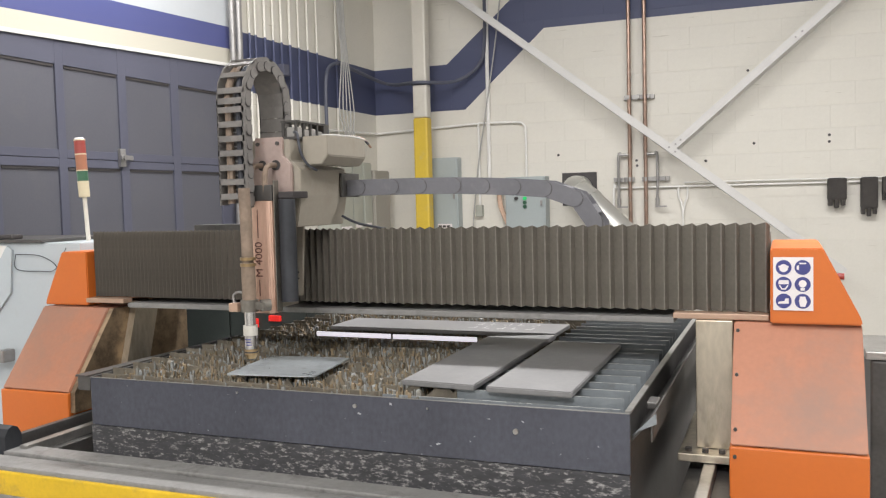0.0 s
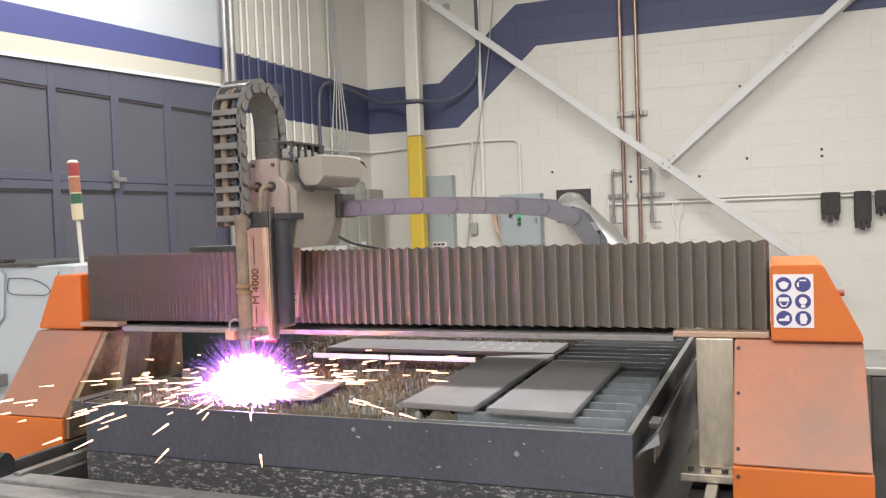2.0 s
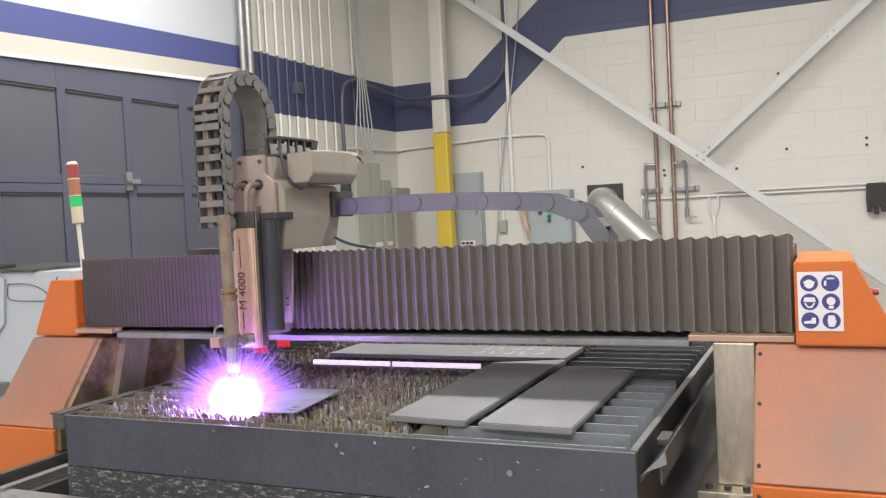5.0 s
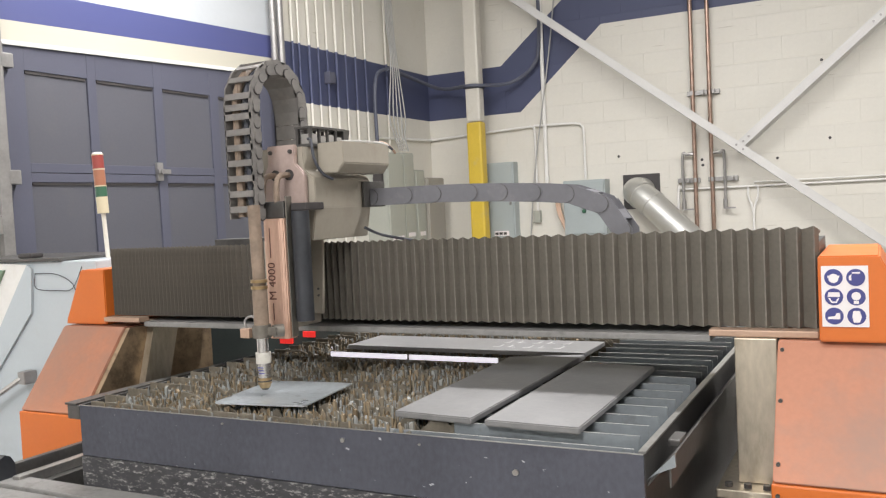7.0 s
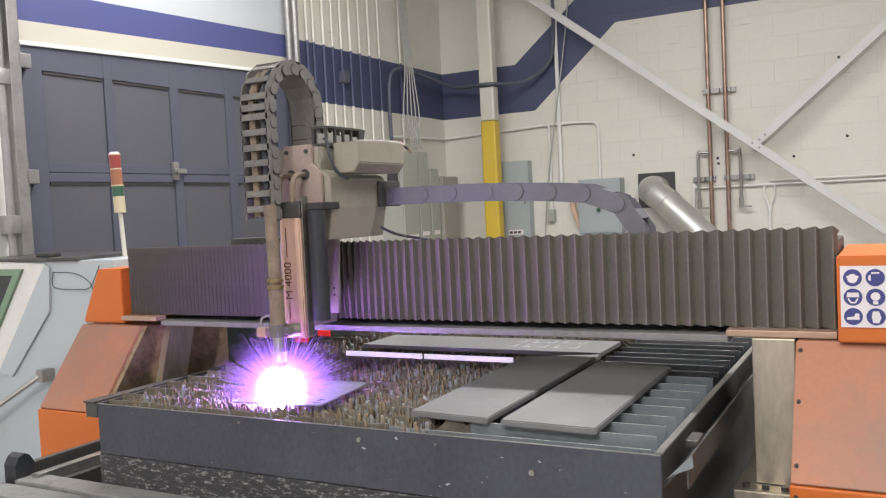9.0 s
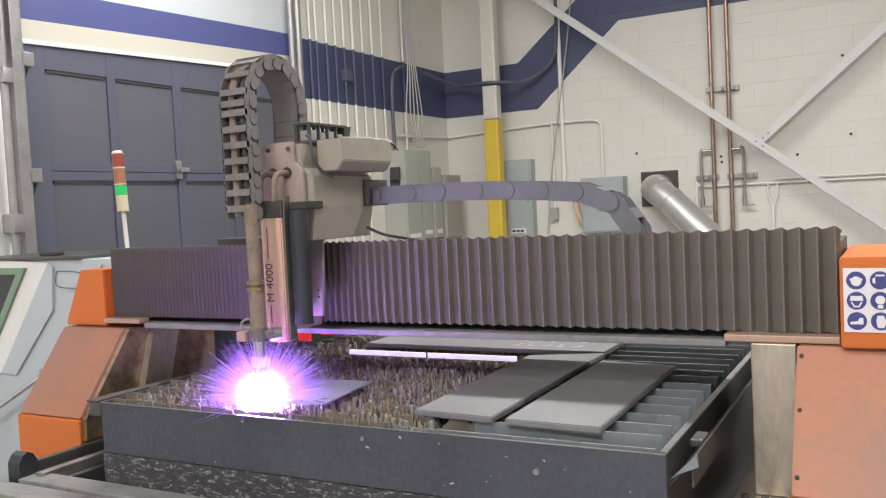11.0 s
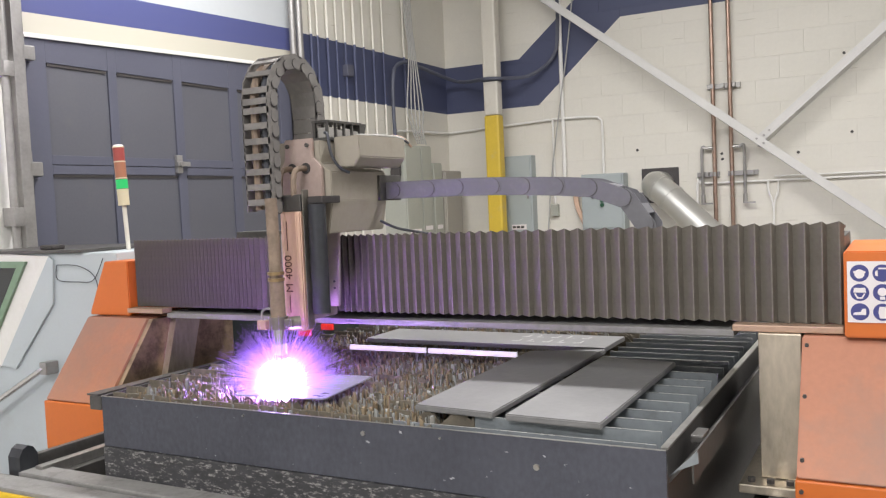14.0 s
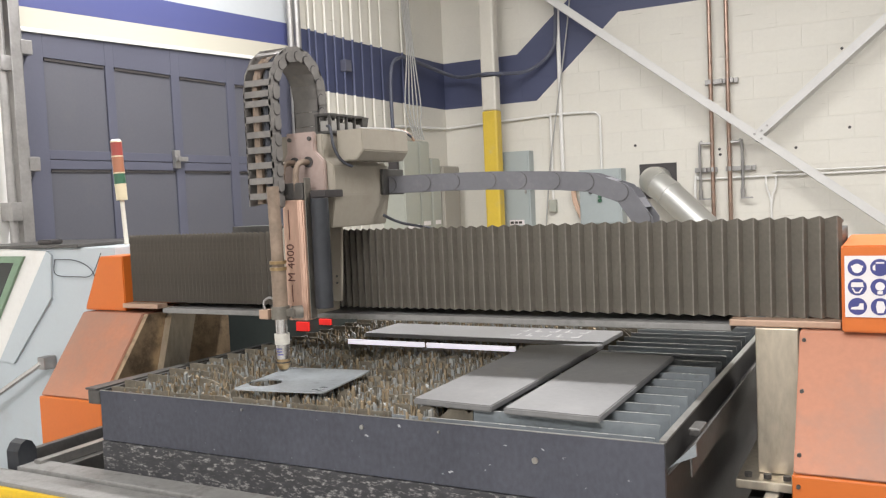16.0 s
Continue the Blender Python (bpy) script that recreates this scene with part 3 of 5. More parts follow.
def wall_box(name, y0, y1, z0, z1, depth, m, label, lever=True):
    e = thing(name, label, "switch box", LX, (y0 + y1) / 2, z0, group="wall switch boxes")
    w, h = (y1 - y0) / 2, z1 - z0
    part("body", box(B(), 0, depth, -w, w, 0, h, 0.006), m, e)
    part("cover", box(B(), depth - 0.002, depth + 0.012, -w + 0.012, w - 0.012, 0.012, h - 0.012, 0.004), m, e)
    if lever:
        bm = B()
        box(bm, depth * 0.4, depth * 0.8, -w - 0.03, -w + 0.002, h * 0.62, h * 0.74, 0.006)
        box(bm, depth * 0.5, depth * 0.9, -w - 0.06, -w - 0.02, h * 0.68, h * 0.82, 0.006)
        part("lever", bm, RUBBER, e, "dark switch lever")
        part("label_strip", box(B(), depth + 0.011, depth + 0.014, -w + 0.04, w - 0.04, 0.05, 0.09), STICKER, e)


wall_box("switch_box", 4.90, 5.19, 1.0, 1.87, 0.23, BOXLIGHT, "tall pale green fused switch box on the wall")
wall_box("switch_box", 5.215, 5.43, 1.02, 1.88, 0.22, BOXLIGHT, "pale green fused switch box with a lever")
wall_box("switch_box", 5.45, 5.64, 1.02, 1.72, 0.22, BOXLIGHT, "pale green fused switch box with a lever")
wall_box("transformer_box", 5.66, 6.02, 1.0, 1.645, 0.24, BOXDARK, "grey-beige transformer box with a rounded lid", False)
for y, r, z0 in ((3.84, 0.012, 1.0), (3.93, 0.010, 1.0), (4.07, 0.013, 1.0), (4.20, 0.010, 1.0), (4.33, 0.011, 1.0), (4.47, 0.014, 1.0), (4.62, 0.010, 1.0), (4.78, 0.012, 1.9), (4.95, 0.010, 1.9), (5.33, 0.012, 1.9)):
    tagged(part("wall_conduit", cyl(B(), (LX + 0.03, y, z0), (LX + 0.03, y, 5.95), r, 10), WALL, smooth=True), "painted conduit rising along the wall", "conduit", group="rising conduits")
bm = B()
box(bm, LX, LX + 0.06, 4.31, 4.40, 2.46, 2.56, 0.005)
tagged(part("junction_box", bm, DOOR), "blue painted junction box on the wall", "junction box")
bm = B()
for k in range(5):
    j = 0.03 * k
    tube(bm, smooth_path([(LX + 0.10, 5.22 + j * 0.5, 5.9), (LX + 0.10, 5.24 + j, 3.4), (LX + 0.12, 5.27 + j, 2.8), (LX + 0.14, 5.16 + 0.075 * k, 2.25), (LX + 0.16, 5.20 + 0.05 * k, 2.05), (LX + 0.18, 5.26 + 0.04 * k, 1.9)], 6), 0.007)
tagged(part("hanging_cable", bm, CABLE, smooth=True), "bundle of grey cables hanging down the wall", "cable")
bm = B()
tube(bm, [(LX + 0.03, 5.14, 2.03), (LX + 0.03, BY - 0.03, 2.06)], 0.013)
tagged(part("wall_conduit", bm, WHITE, smooth=True), "white conduit running to the corner", "conduit")


# ---- cutting table ----
TX, TB, TZ = 1.862, 2.1, 0.738


def build_table():
    t = thing("cutting_table", "blue-black steel plasma cutting table with slats", "cutting table")
    part("front_panel", box(B(), 0.014, TX, 0, 0.008, 0.574, TZ, 0.0015), TANK, t)
    bm = B()
    box(bm, 0.014, TX, -0.004, 0.012, 0.40, 0.572, 0.002)
    part("lower_panel", bm, SCUFF, t, "scuffed black lower panel")
    # strip of brighter metal imitates the specular line on the front rim
    part("front_rim", box(B(), 0.014, TX, -0.0005, 0.003, TZ + 0.0003, TZ + 0.0022), STEEL, t, "thin bright strip imitating the glint along the rim")
    part("side_panel", box(B(), -0.0, 0.012, 0.0125, TB, 0.40, TZ, 0.002), DARKSTEEL, t)
    part("side_panel", box(B(), TX - 0.012, TX, 0.0125, TB, 0.03, TZ, 0.002), DARKSTEEL, t)
    part("side_rim", box(B(), TX - 0.014, TX + 0.003, 0.01, TB, TZ + 0.0005, TZ + 0.006), STEEL, t)
    part("rear_panel", box(B(), 0.012, TX - 0.012, TB - 0.012, TB, 0.40, TZ, 0.002), DARKSTEEL, t)
    part("tray", box(B(), 0.0125, TX - 0.0125, 0.0125, TB - 0.0125, 0.40, 0.42), SLAT, t, "rust-brown slag covered tray")
    bm = B()
    prism(bm, [(TX, 0.665), (TX + 0.050, 0.725), (TX + 0.055, 0.725), (TX + 0.055, 0.66), (TX + 0.051, 0.66), (TX + 0.050, 0.716), (TX, 0.657)], "y", 0.03, 1.9)
    part("gutter", bm, DARKSTEEL, t, "bent steel gutter along the side")
    bm = B()
    box(bm, TX + 0.02, TX + 0.05, 0.16, 0.24, 0.715, 0.735, 0.004)
    part("gutter_flap", prism(B(), [(TX + 0.002, 0.676), (TX + 0.066, 0.740), (TX + 0.068, 0.712), (TX + 0.020, 0.690)], "y", 0.018, 0.028), SLATCLEAN, t, "bent light grey gutter end")
    part("gutter_clip", bm, DARKSTEEL, t)
    part("corner_bracket", box(B(), -0.045, 0.010, 0.0, 0.05, 0.690, 0.736, 0.004), DARKSTEEL, t)
    part("side_tray", prism(B(), [(-0.055, 0.0), (-0.001, 0.0), (-0.001, 0.9), (-0.02, 0.9)], "z", 0.737, 0.743), DARKSTEEL, t)
    for x, z, r in ((1.042, 0.707, 0.008), (1.546, 0.668, 0.010), (0.62, 0.722, 0.004), (1.28, 0.715, 0.004)):
        part("bolt", cyl(B(), (x, 0.001, z), (x, -0.005, z), r * 0.8, 12), STEEL, t, smooth=True)
    for x in (0.06, TX - 0.06):
        for y in (0.06, TB - 0.06):
            part("leg", box(B(), x - 0.04, x + 0.04, y - 0.04, y + 0.04, 0, 0.40, 0.004), DARKSTEEL, t)
    # slats lie across the table
    rnd = random.Random(4)
    rows = [0.030] + [0.085 + 0.10 * k for k in range(19)]
    for i, y in enumerate(rows):
        clean_from = (1.34 if y < 0.6 else 1.40) if i else 1.12
        bm = B()
        box(bm, clean_from, TX - 0.030, y, y + 0.004, 0.60, (0.758 if i else 0.742) - 0.003 * rnd.random())
        # upward faces take the brighter metal, the sides the grey one
        for f in bm.faces:
            f.normal_update()
            f.material_index = 1 if f.normal.z > 0.5 else 0
        part("slat", bm, SLATCLEAN, t, "grey steel slat").data.materials.append(SLATTOP)
        x, top = clean_from - 0.002, []
        while x > 0.17:
            top.append((x, (0.757 if i else 0.748) - rnd.random() ** 2 * (0.030 if i else 0.006)))
            x -= 0.008 + 0.020 * rnd.random()
        top += [(0.17, 0.756 if i else 0.747), (0.035, 0.757 if i else 0.747)]
        part("slat", prism(B(), [(0.035, 0.58), (clean_from - 0.002, 0.58)] + top, "y", y, y + 0.004), SLAT, t, "slag-crusted slat")
    bm = B()
    for i, y in enumerate(rows):
        x = 0.10
        while x < 1.24:
            n_here = 8 if i else 1
            for _ in range(n_here):
                w = 0.0018 + rnd.random() ** 1.6 * 0.0048
                sx, sy = x + rnd.uniform(-0.012, 0.012), y + (rnd.uniform(-0.05, 0.05) if i else rnd.uniform(-0.004, 0.004))
                h = 0.744 + rnd.random() ** 2.4 * 0.024 - abs(sy - y) * 0.35 if i else 0.736 + rnd.random() ** 3 * 0.02
                if (0.47 < sx < 0.88 and 0.03 < sy < 0.43) or (sx > 1.12 and sy < 1.05) or (0.34 < sx and 0.98 < sy < 1.40):
                    h = min(h, 0.752)
                lean, tip = rnd.uniform(-0.007, 0.007), rnd.uniform(0.25, 1.05)
                b0 = [bm.verts.new((sx + a * w, sy + b * w, 0.62)) for a, b in ((-1, -1), (1, -1), (1, 1), (-1, 1))]
                b1 = [bm.verts.new((sx + lean + a * w * tip, sy + b * w * 0.6, h + a * w * rnd.uniform(-0.9, 0.9))) for a, b in ((-1, -1), (1, -1), (1, 1), (-1, 1))]
                bm.faces.new(b1)
                for k in range(4):
                    bm.faces.new((b0[k], b0[(k + 1) % 4], b1[(k + 1) % 4], b1[k]))
            x += 0.010 + rnd.random() * 0.012
    tagged(part("slag", bm, SLAG, t), "rusty slag spikes standing on the slats", kind="stuff")


build_table()


def flat_plate(name, x0, x1, y0, y1, z0, z1, m, label):
    ob = part(name, box(B(), x0, x1, y0, y1, z0, z1, 0.003), m)
    return tagged(ob, label, "steel plate", "plates on the table")


def skew_plate(corners, z0, z1, m, label):
    return tagged(part("steel_plate", prism(B(), corners, "z", z0, z1, 0.003), m), label, "steel plate", "plates on the table")


skew_plate([(1.160, 0.082), (1.400, 0.066), (1.404, 1.020), (1.150, 0.925)], 0.7585, 0.776, PLATE, "thick grey mill steel plate lying on the slats")
skew_plate([(1.438, 0.062), (1.695, 0.052), (1.690, 0.850), (1.432, 0.880)], 0.7585, 0.776, PLATE, "thick grey mill steel plate lying on the slats")
rear = flat_plate("steel_plate", 0.372, 1.392, 1.045, 1.305, 0.7585, 0.776, PLATE, "long grey steel plate with faded chalk writing")
for k in range(5):
    x = 1.0 + 0.062 * k
    for y in (1.11, 1.21):
        mark = B()
        box(mark, x, x + 0.030, y, y + 0.012, 0.7762, 0.7768)
        box(mark, x + (0.002 if k % 2 else 0.022), x + (0.009 if k % 2 else 0.029), y + 0.012, y + 0.055, 0.7762, 0.7768)
        part("chalk_mark", mark, CHALK, rear, "faded white chalk stroke")
# two white bars, bright only through their added glow
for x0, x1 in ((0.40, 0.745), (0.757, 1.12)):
    tagged(part("white_bar", box(B(), x0, x1, 0.878, 0.886, 0.7585, 0.7765, 0.001), WHITEBAR), "bright white bar under the gantry with an added glow", "work light", group="work lights")

# plate with the round hole that the torch cuts
HX, HY, HR = 0.585, 0.152, 0.052


def build_work_plate():
    c0, s0 = math.cos(radians(7)), math.sin(radians(7))
    ox, oy, wx, wy = 0.540, 0.052, 0.312, 0.325
    lx, ly = (HX - ox) * c0 + (HY - oy) * s0, -(HX - ox) * s0 + (HY - oy) * c0
    bm = B()
    seg = 48

    def ring(z):
        inner, outer = [], []
        for k in range(seg):
            a = 2 * math.pi * (k + 0.5) / seg
            c, s = math.cos(a), math.sin(a)
            q = min(((wx if c > 0 else 0) - lx) / c, ((wy if s > 0 else 0) - ly) / s)
            r = min(HR, q * 0.97)
            for store, d in ((inner, r), (outer, q)):
                u, v = lx + d * c, ly + d * s
                store.append(bm.verts.new((ox + u * c0 - v * s0, oy + u * s0 + v * c0, z)))
        return inner, outer
    a, b = ring(0.7635), ring(0.7680)
    for k in range(seg):
        j = (k + 1) % seg
        bm.faces.new((b[0][k], b[0][j], b[1][j], b[1][k]))
        bm.faces.new((a[0][k], a[1][k], a[1][j], a[0][j]))
        bm.faces.new((a[1][k], b[1][k], b[1][j], a[1][j]))
        bm.faces.new((a[0][k], a[0][j], b[0][j], b[0][k]))
    tagged(part("work_plate", bm, CUTPLATE), "thin blued steel plate being cut on the slats", "steel plate", "plates on the table")
    return tagged(part("cut_disc", cyl(B(), (0, 0, -0.0020), (0, 0, 0.0020), HR - 0.0012, 48), CUTPLATE), "round disc being cut from the plate", "steel disc")


DISC = build_work_plate()


def build_molten_edge():
    bm = B()
    pts = [Vector(((HR - 0.001) * math.cos(a), (HR - 0.001) * math.sin(a), 0)) for a in (radians(8 + 6 * k) for k in range(26))]
    tube(bm, pts, 0.0018, 6)
    return tagged(part("molten_edge", bm, MOLTEN, smooth=True), "red-hot molten metal round the cut hole", "molten metal")


MOLTEN_OB = build_molten_edge()


# ---- base frame in front of and beside the table ----
def build_base():
    f = thing("guide_bench", "grey dusty guide bench with a yellow front beam", "bench")
    part("ledge", box(B(), -0.31, 2.55, -0.092, -0.006, 0.42, 0.478, 0.006), LEDGE, f)
    part("ledge", box(B(), -0.60, 2.75, -0.205, -0.104, 0.42, 0.470, 0.006), LEDGE, f)
    part("front_beam", box(B(), -0.70, 2.75, -0.215, -0.150, 0.375, 0.455, 0.006), YELLOW, f, "chipped yellow beam")
    for x in (-0.36, 0.9, 2.3):
        part("beam_leg", box(B(), x - 0.04, x + 0.04, -0.213, -0.152, 0, 0.375, 0.004), YELLOW, f, "yellow beam leg")
    for x0, x1 in ((-0.31, -0.21), (1.96, 2.10)):
        part("rail_bed", box(B(), x0, x1, -0.05, 3.2, 0.36, 0.455, 0.004), DARKSTEEL, f)
        part("rail", box(B(), (x0 + x1) / 2 - 0.018, (x0 + x1) / 2 + 0.018, -0.05, 3.2, 0.456, 0.49, 0.004), STEEL, f, "polished steel guide rail")
    part("outer_track", box(B(), -0.345, -0.318, -0.05, 3.2, 0.44, 0.515, 0.004), DARKSTEEL, f)
    bm = B()
    prism(bm, [(-0.09, 0.45), (-0.02, 0.45), (-0.02, 0.525), (-0.035, 0.55), (-0.055, 0.56), (-0.075, 0.55), (-0.09, 0.525)], "x", -0.36, -0.30)
    part("end_stop", bm, BLACK, f, "black rounded end stop")
    for x in (-0.26, 2.03):
        for y in (0.2, 1.6, 3.0):
            part("foot", box(B(), x - 0.05, x + 0.05, y - 0.05, y + 0.05, 0, 0.36, 0.004), DARKSTEEL, f)


build_base()


# ---- gantry (its own space: y = 0 is the bellows' front, moved along the table) ----
GY = 0.55
GX0, GX1, GZ0, GZ1 = -0.50, 2.20, 0.948, 1.216


def build_gantry():
    g = thing("gantry", "orange and grey cutting gantry with folded bellows", "gantry", 0, GY, 0)
    for side, sgn in ((2.10, 1), (-0.368, -1)):
        inner, outer = side, side + sgn * 0.355
        capin = 2.205 if sgn > 0 else -0.505
        # cap with the slanted outer edge
        top = outer - sgn * 0.105
        cap = [(capin, 0.925), (outer, 0.925), (outer - sgn * 0.004, 0.945), (top, 1.150), (capin, 1.150)]
        if sgn < 0:
            cap = [(-0.506, 0.910), (-0.749, 0.910), (-0.745, 0.93), (-0.644, 1.138), (-0.506, 1.138)]
        part("cap", prism(B(), cap, "y", -0.085 if sgn > 0 else -0.015, 0.42, 0.004), ORANGE, g, "orange end cap")
        a, b = sorted((inner, outer))
        low = [(-0.06, 0.922), (-0.28, 0.60), (0.42, 0.60), (0.42, 0.922)]
        if sgn < 0:
            low = [(-0.05, 0.906), (-0.28, 0.60), (0.42, 0.60), (0.42, 0.906)]
        part("leg_cover", prism(B(), low, "x", a, b, 0.004), SOOT, g, "soot-stained orange slanted cover")
        part("leg_box", box(B(), a - 0.003, b + (0.003 if sgn > 0 else 0.0), -0.285, 0.42, 0.30, 0.597, 0.005), ORANGE, g, "orange lower leg box")
        for z, y in ((0.90, -0.075), (0.78, -0.157), (0.64, -0.253), (0.57, -0.287)):
            xx = inner + sgn * 0.012
            if sgn < 0:
                continue
            part("screw", cyl(B(), (xx, y + 0.012, z), (xx, y - 0.005, z), 0.0055, 8), DARKSTEEL, g, smooth=True)
        bi, bo = sorted((inner - sgn * 0.115, inner - sgn * 0.004))
        if sgn > 0:
            part("inner_post", box(B(), bi, bo, -0.05, 0.42, 0.52, 0.924, 0.003), LEG, g, "raw steel inner post")
        else:
            bm = B()
            prism(bm, [(-0.275, 0.52), (-0.271, 0.60), (-0.043, 0.903), (0.42, 0.903), (0.42, 0.52)], "x", -0.3675, -0.345)
            part("inner_post", bm, BRONZE, g, "bronze-tinted inner cover")
            part("inner_rib", prism(B(), [(-0.06, 0.52), (0.06, 0.925), (0.20, 0.925), (0.08, 0.52)], "x", -0.3445, -0.312), LEG, g, "raw steel rib")
        p0, p1 = sorted((inner - sgn * 0.165, inner - sgn * 0.005))
        part("shoe", box(B(), p0, p1, -0.12, 0.42, 0.492, 0.518, 0.004), LEG, g, "steel shoe plate with bolts")
        for k in range(3):
            part("bolt", cyl(B(), (p0 + 0.03 + 0.05 * k, -0.09, 0.518), (p0 + 0.03 + 0.05 * k, -0.09, 0.53), 0.011, 6), DARKSTEEL, g)
    part("tan_strip", box(B(), 1.915, 2.20, -0.035, 0.02, 0.925, 0.944, 0.003), TAN, g)
    part("tan_strip", box(B(), -0.50, -0.30, -0.035, 0.02, 0.925, 0.944, 0.003), TAN, g)
    part("beam", box(B(), -0.50, 2.20, 0.07, 0.40, 0.955, 1.18, 0.004), DARKSTEEL, g, "dark steel cross beam")
    part("under_plate", box(B(), -0.30, 1.915, -0.01, 0.40, 0.905, 0.925, 0.003), LEDGE, g, "dusty grey plate under the beam")
    part("rear_tray", box(B(), -0.05, 2.0, 0.30, 0.46, 1.181, 1.20, 0.003), DARKSTEEL, g, "dark cable tray on the beam")
    part("end_knob", cyl(B(), (2.385, 0.06, 1.055), (2.414, 0.06, 1.055), 0.010, 12), RED, g, smooth=True)
    part("junction_cover", box(B(), -0.22, 0.05, 0.34, 0.44, 1.201, 1.236, 0.003), DARKSTEEL, g, "flat dark cover on the beam")
    # safety sticker
    sx0, sx1, sz0, sz1, sy = 2.213, 2.323, 0.966, 1.124, -0.0895
    st = part("sticker", box(B(), sx0, sx1, sy, sy + 0.0035, sz0, sz1), STICKER, g, "white sticker with six blue safety signs")
    for i in range(2):
        for j in range(3):
            cx, cz = sx0 + 0.029 + 0.052 * i, sz1 - 0.030 - 0.050 * j
            part("sign", cyl(B(), (cx, sy + 0.001, cz), (cx, sy - 0.0012, cz), 0.0220, 28), STBLUE, st)
            bm = B()
            y0, y1 = sy - 0.0022, sy - 0.0013
            if (i, j) == (0, 0):
                cyl(bm, (cx, y1, cz - 0.002), (cx, y0, cz - 0.002), 0.012, 16)
                box(bm, cx - 0.014, cx + 0.014, y0 - 0.0003, y1, cz, cz + 0.005)
            elif (i, j) == (0, 1):
                prism(bm, [(cx - 0.013, cz + 0.012), (cx + 0.013, cz + 0.012), (cx + 0.015, cz), (cx - 0.015, cz)], "y", y0, y1)
                prism(bm, [(cx - 0.010, cz - 0.002), (cx - 0.013, cz - 0.004), (cx - 0.006, cz - 0.016), (cx + 0.006, cz - 0.016), (cx + 0.013, cz - 0.004), (cx + 0.010, cz - 0.002), (cx + 0.004, cz - 0.012), (cx - 0.004, cz - 0.012)], "y", y0, y1)
            elif (i, j) == (0, 2):
                prism(bm, [(cx - 0.016, cz - 0.008), (cx + 0.014, cz - 0.008), (cx + 0.014, cz + 0.008), (cx + 0.005, cz + 0.008), (cx + 0.002, cz), (cx - 0.014, cz - 0.002)], "y", y0, y1)
            elif (i, j) == (1, 0):
                prism(bm, [(cx - 0.016, cz + 0.004), (cx - 0.010, cz + 0.008), (cx - 0.010, cz - 0.008), (cx - 0.016, cz - 0.006)], "y", y0, y1)
                prism(bm, [(cx - 0.009, cz + 0.014), (cx + 0.010, cz + 0.014), (cx + 0.010, cz + 0.010), (cx - 0.009, cz + 0.010)], "y", y0, y1)
            elif (i, j) == (1, 1):
                cyl(bm, (cx, y1, cz + 0.002), (cx, y0, cz + 0.002), 0.011, 14)
                box(bm, cx - 0.006, cx + 0.006, y0, y1, cz - 0.018, cz - 0.010)
            else:
                prism(bm, [(cx - 0.007, cz - 0.016), (cx + 0.007, cz - 0.016), (cx + 0.012, cz - 0.002), (cx + 0.007, cz + 0.014), (cx - 0.007, cz + 0.014), (cx - 0.010, cz)], "y", y0, y1)
            part("symbol", bm, STICKER, st)
    # chain that carries the cables along the beam, in links
    path = [(-0.02, 1.374), (0.23, 1.374), (0.45, 1.371), (0.66, 1.361), (0.80, 1.350), (0.88, 1.330), (0.94, 1.292), (0.975, 1.24), (0.985, 1.20)]
    pts = smooth_path([(0.67 + u, 0.13, v) for u, v in path], 8)
    acc, last, links = 0.0, pts[0], [pts[0]]
    for p in pts[1:]:
        acc += (p - last).length
        last = p
        if acc > 0.108:
            links.append(p)
            acc = 0.0
    for k, (a, b) in enumerate(zip(links, links[1:])):
        d = (b - a).normalized()
        nrm = Vector((-d.z, 0, d.x))
        bm = B()
        for yy in (-0.045, 0.041):
            lo = [a - d * 0.004 - nrm * 0.030, b - nrm * 0.030, b + d * 0.016 - nrm * 0.020, b + d * 0.022, b + d * 0.016 + nrm * 0.020, b + nrm * 0.030, a - d * 0.004 + nrm * 0.030]
            prism(bm, [(p.x, p.z) for p in lo], "y", 0.13 + yy - 0.0015 * (k % 2), 0.13 + yy + 0.004)
        for o in (-0.026, 0.026):
            c = (a + b) / 2 + nrm * o
            prism(bm, [((c + d * s + nrm * q).x, (c + d * s + nrm * q).z) for s, q in ((-0.018, -0.003), (0.018, -0.003), (0.018, 0.003), (-0.018, 0.003))], "y", 0.09, 0.17)
        for rad, lift in ((0.0300, 0.0030), (0.0290, 0.0040)):
            ctr = b - d * (0.018 if rad > 0.0295 else 0.0195)
            disc = [ctr + d * rad * 1.15 * math.cos(q) + nrm * rad * math.sin(q) for q in (k2 * math.pi / 8 - math.pi / 2 for k2 in range(9))]
            if rad < 0.0295:
                disc += [disc[-1] - d * 0.03, disc[0] - d * 0.03]
            n0 = len(bm.faces)
            prism(bm, [(p.x, p.z) for p in disc], "y", 0.085 - lift, 0.089)
            bm.faces.ensure_lookup_table()
            if rad > 0.0295:
                for f in bm.faces[n0:]:
                    f.material_index = 1
        part("chain_link", bm, CHAINB, g).data.materials.append(DARKSTEEL)
    return g


GANTRY = build_gantry()


# ---- bellows: folds that close up and open as the head slides ----
HEAD_L, HEAD_R = 0.275, 0.478


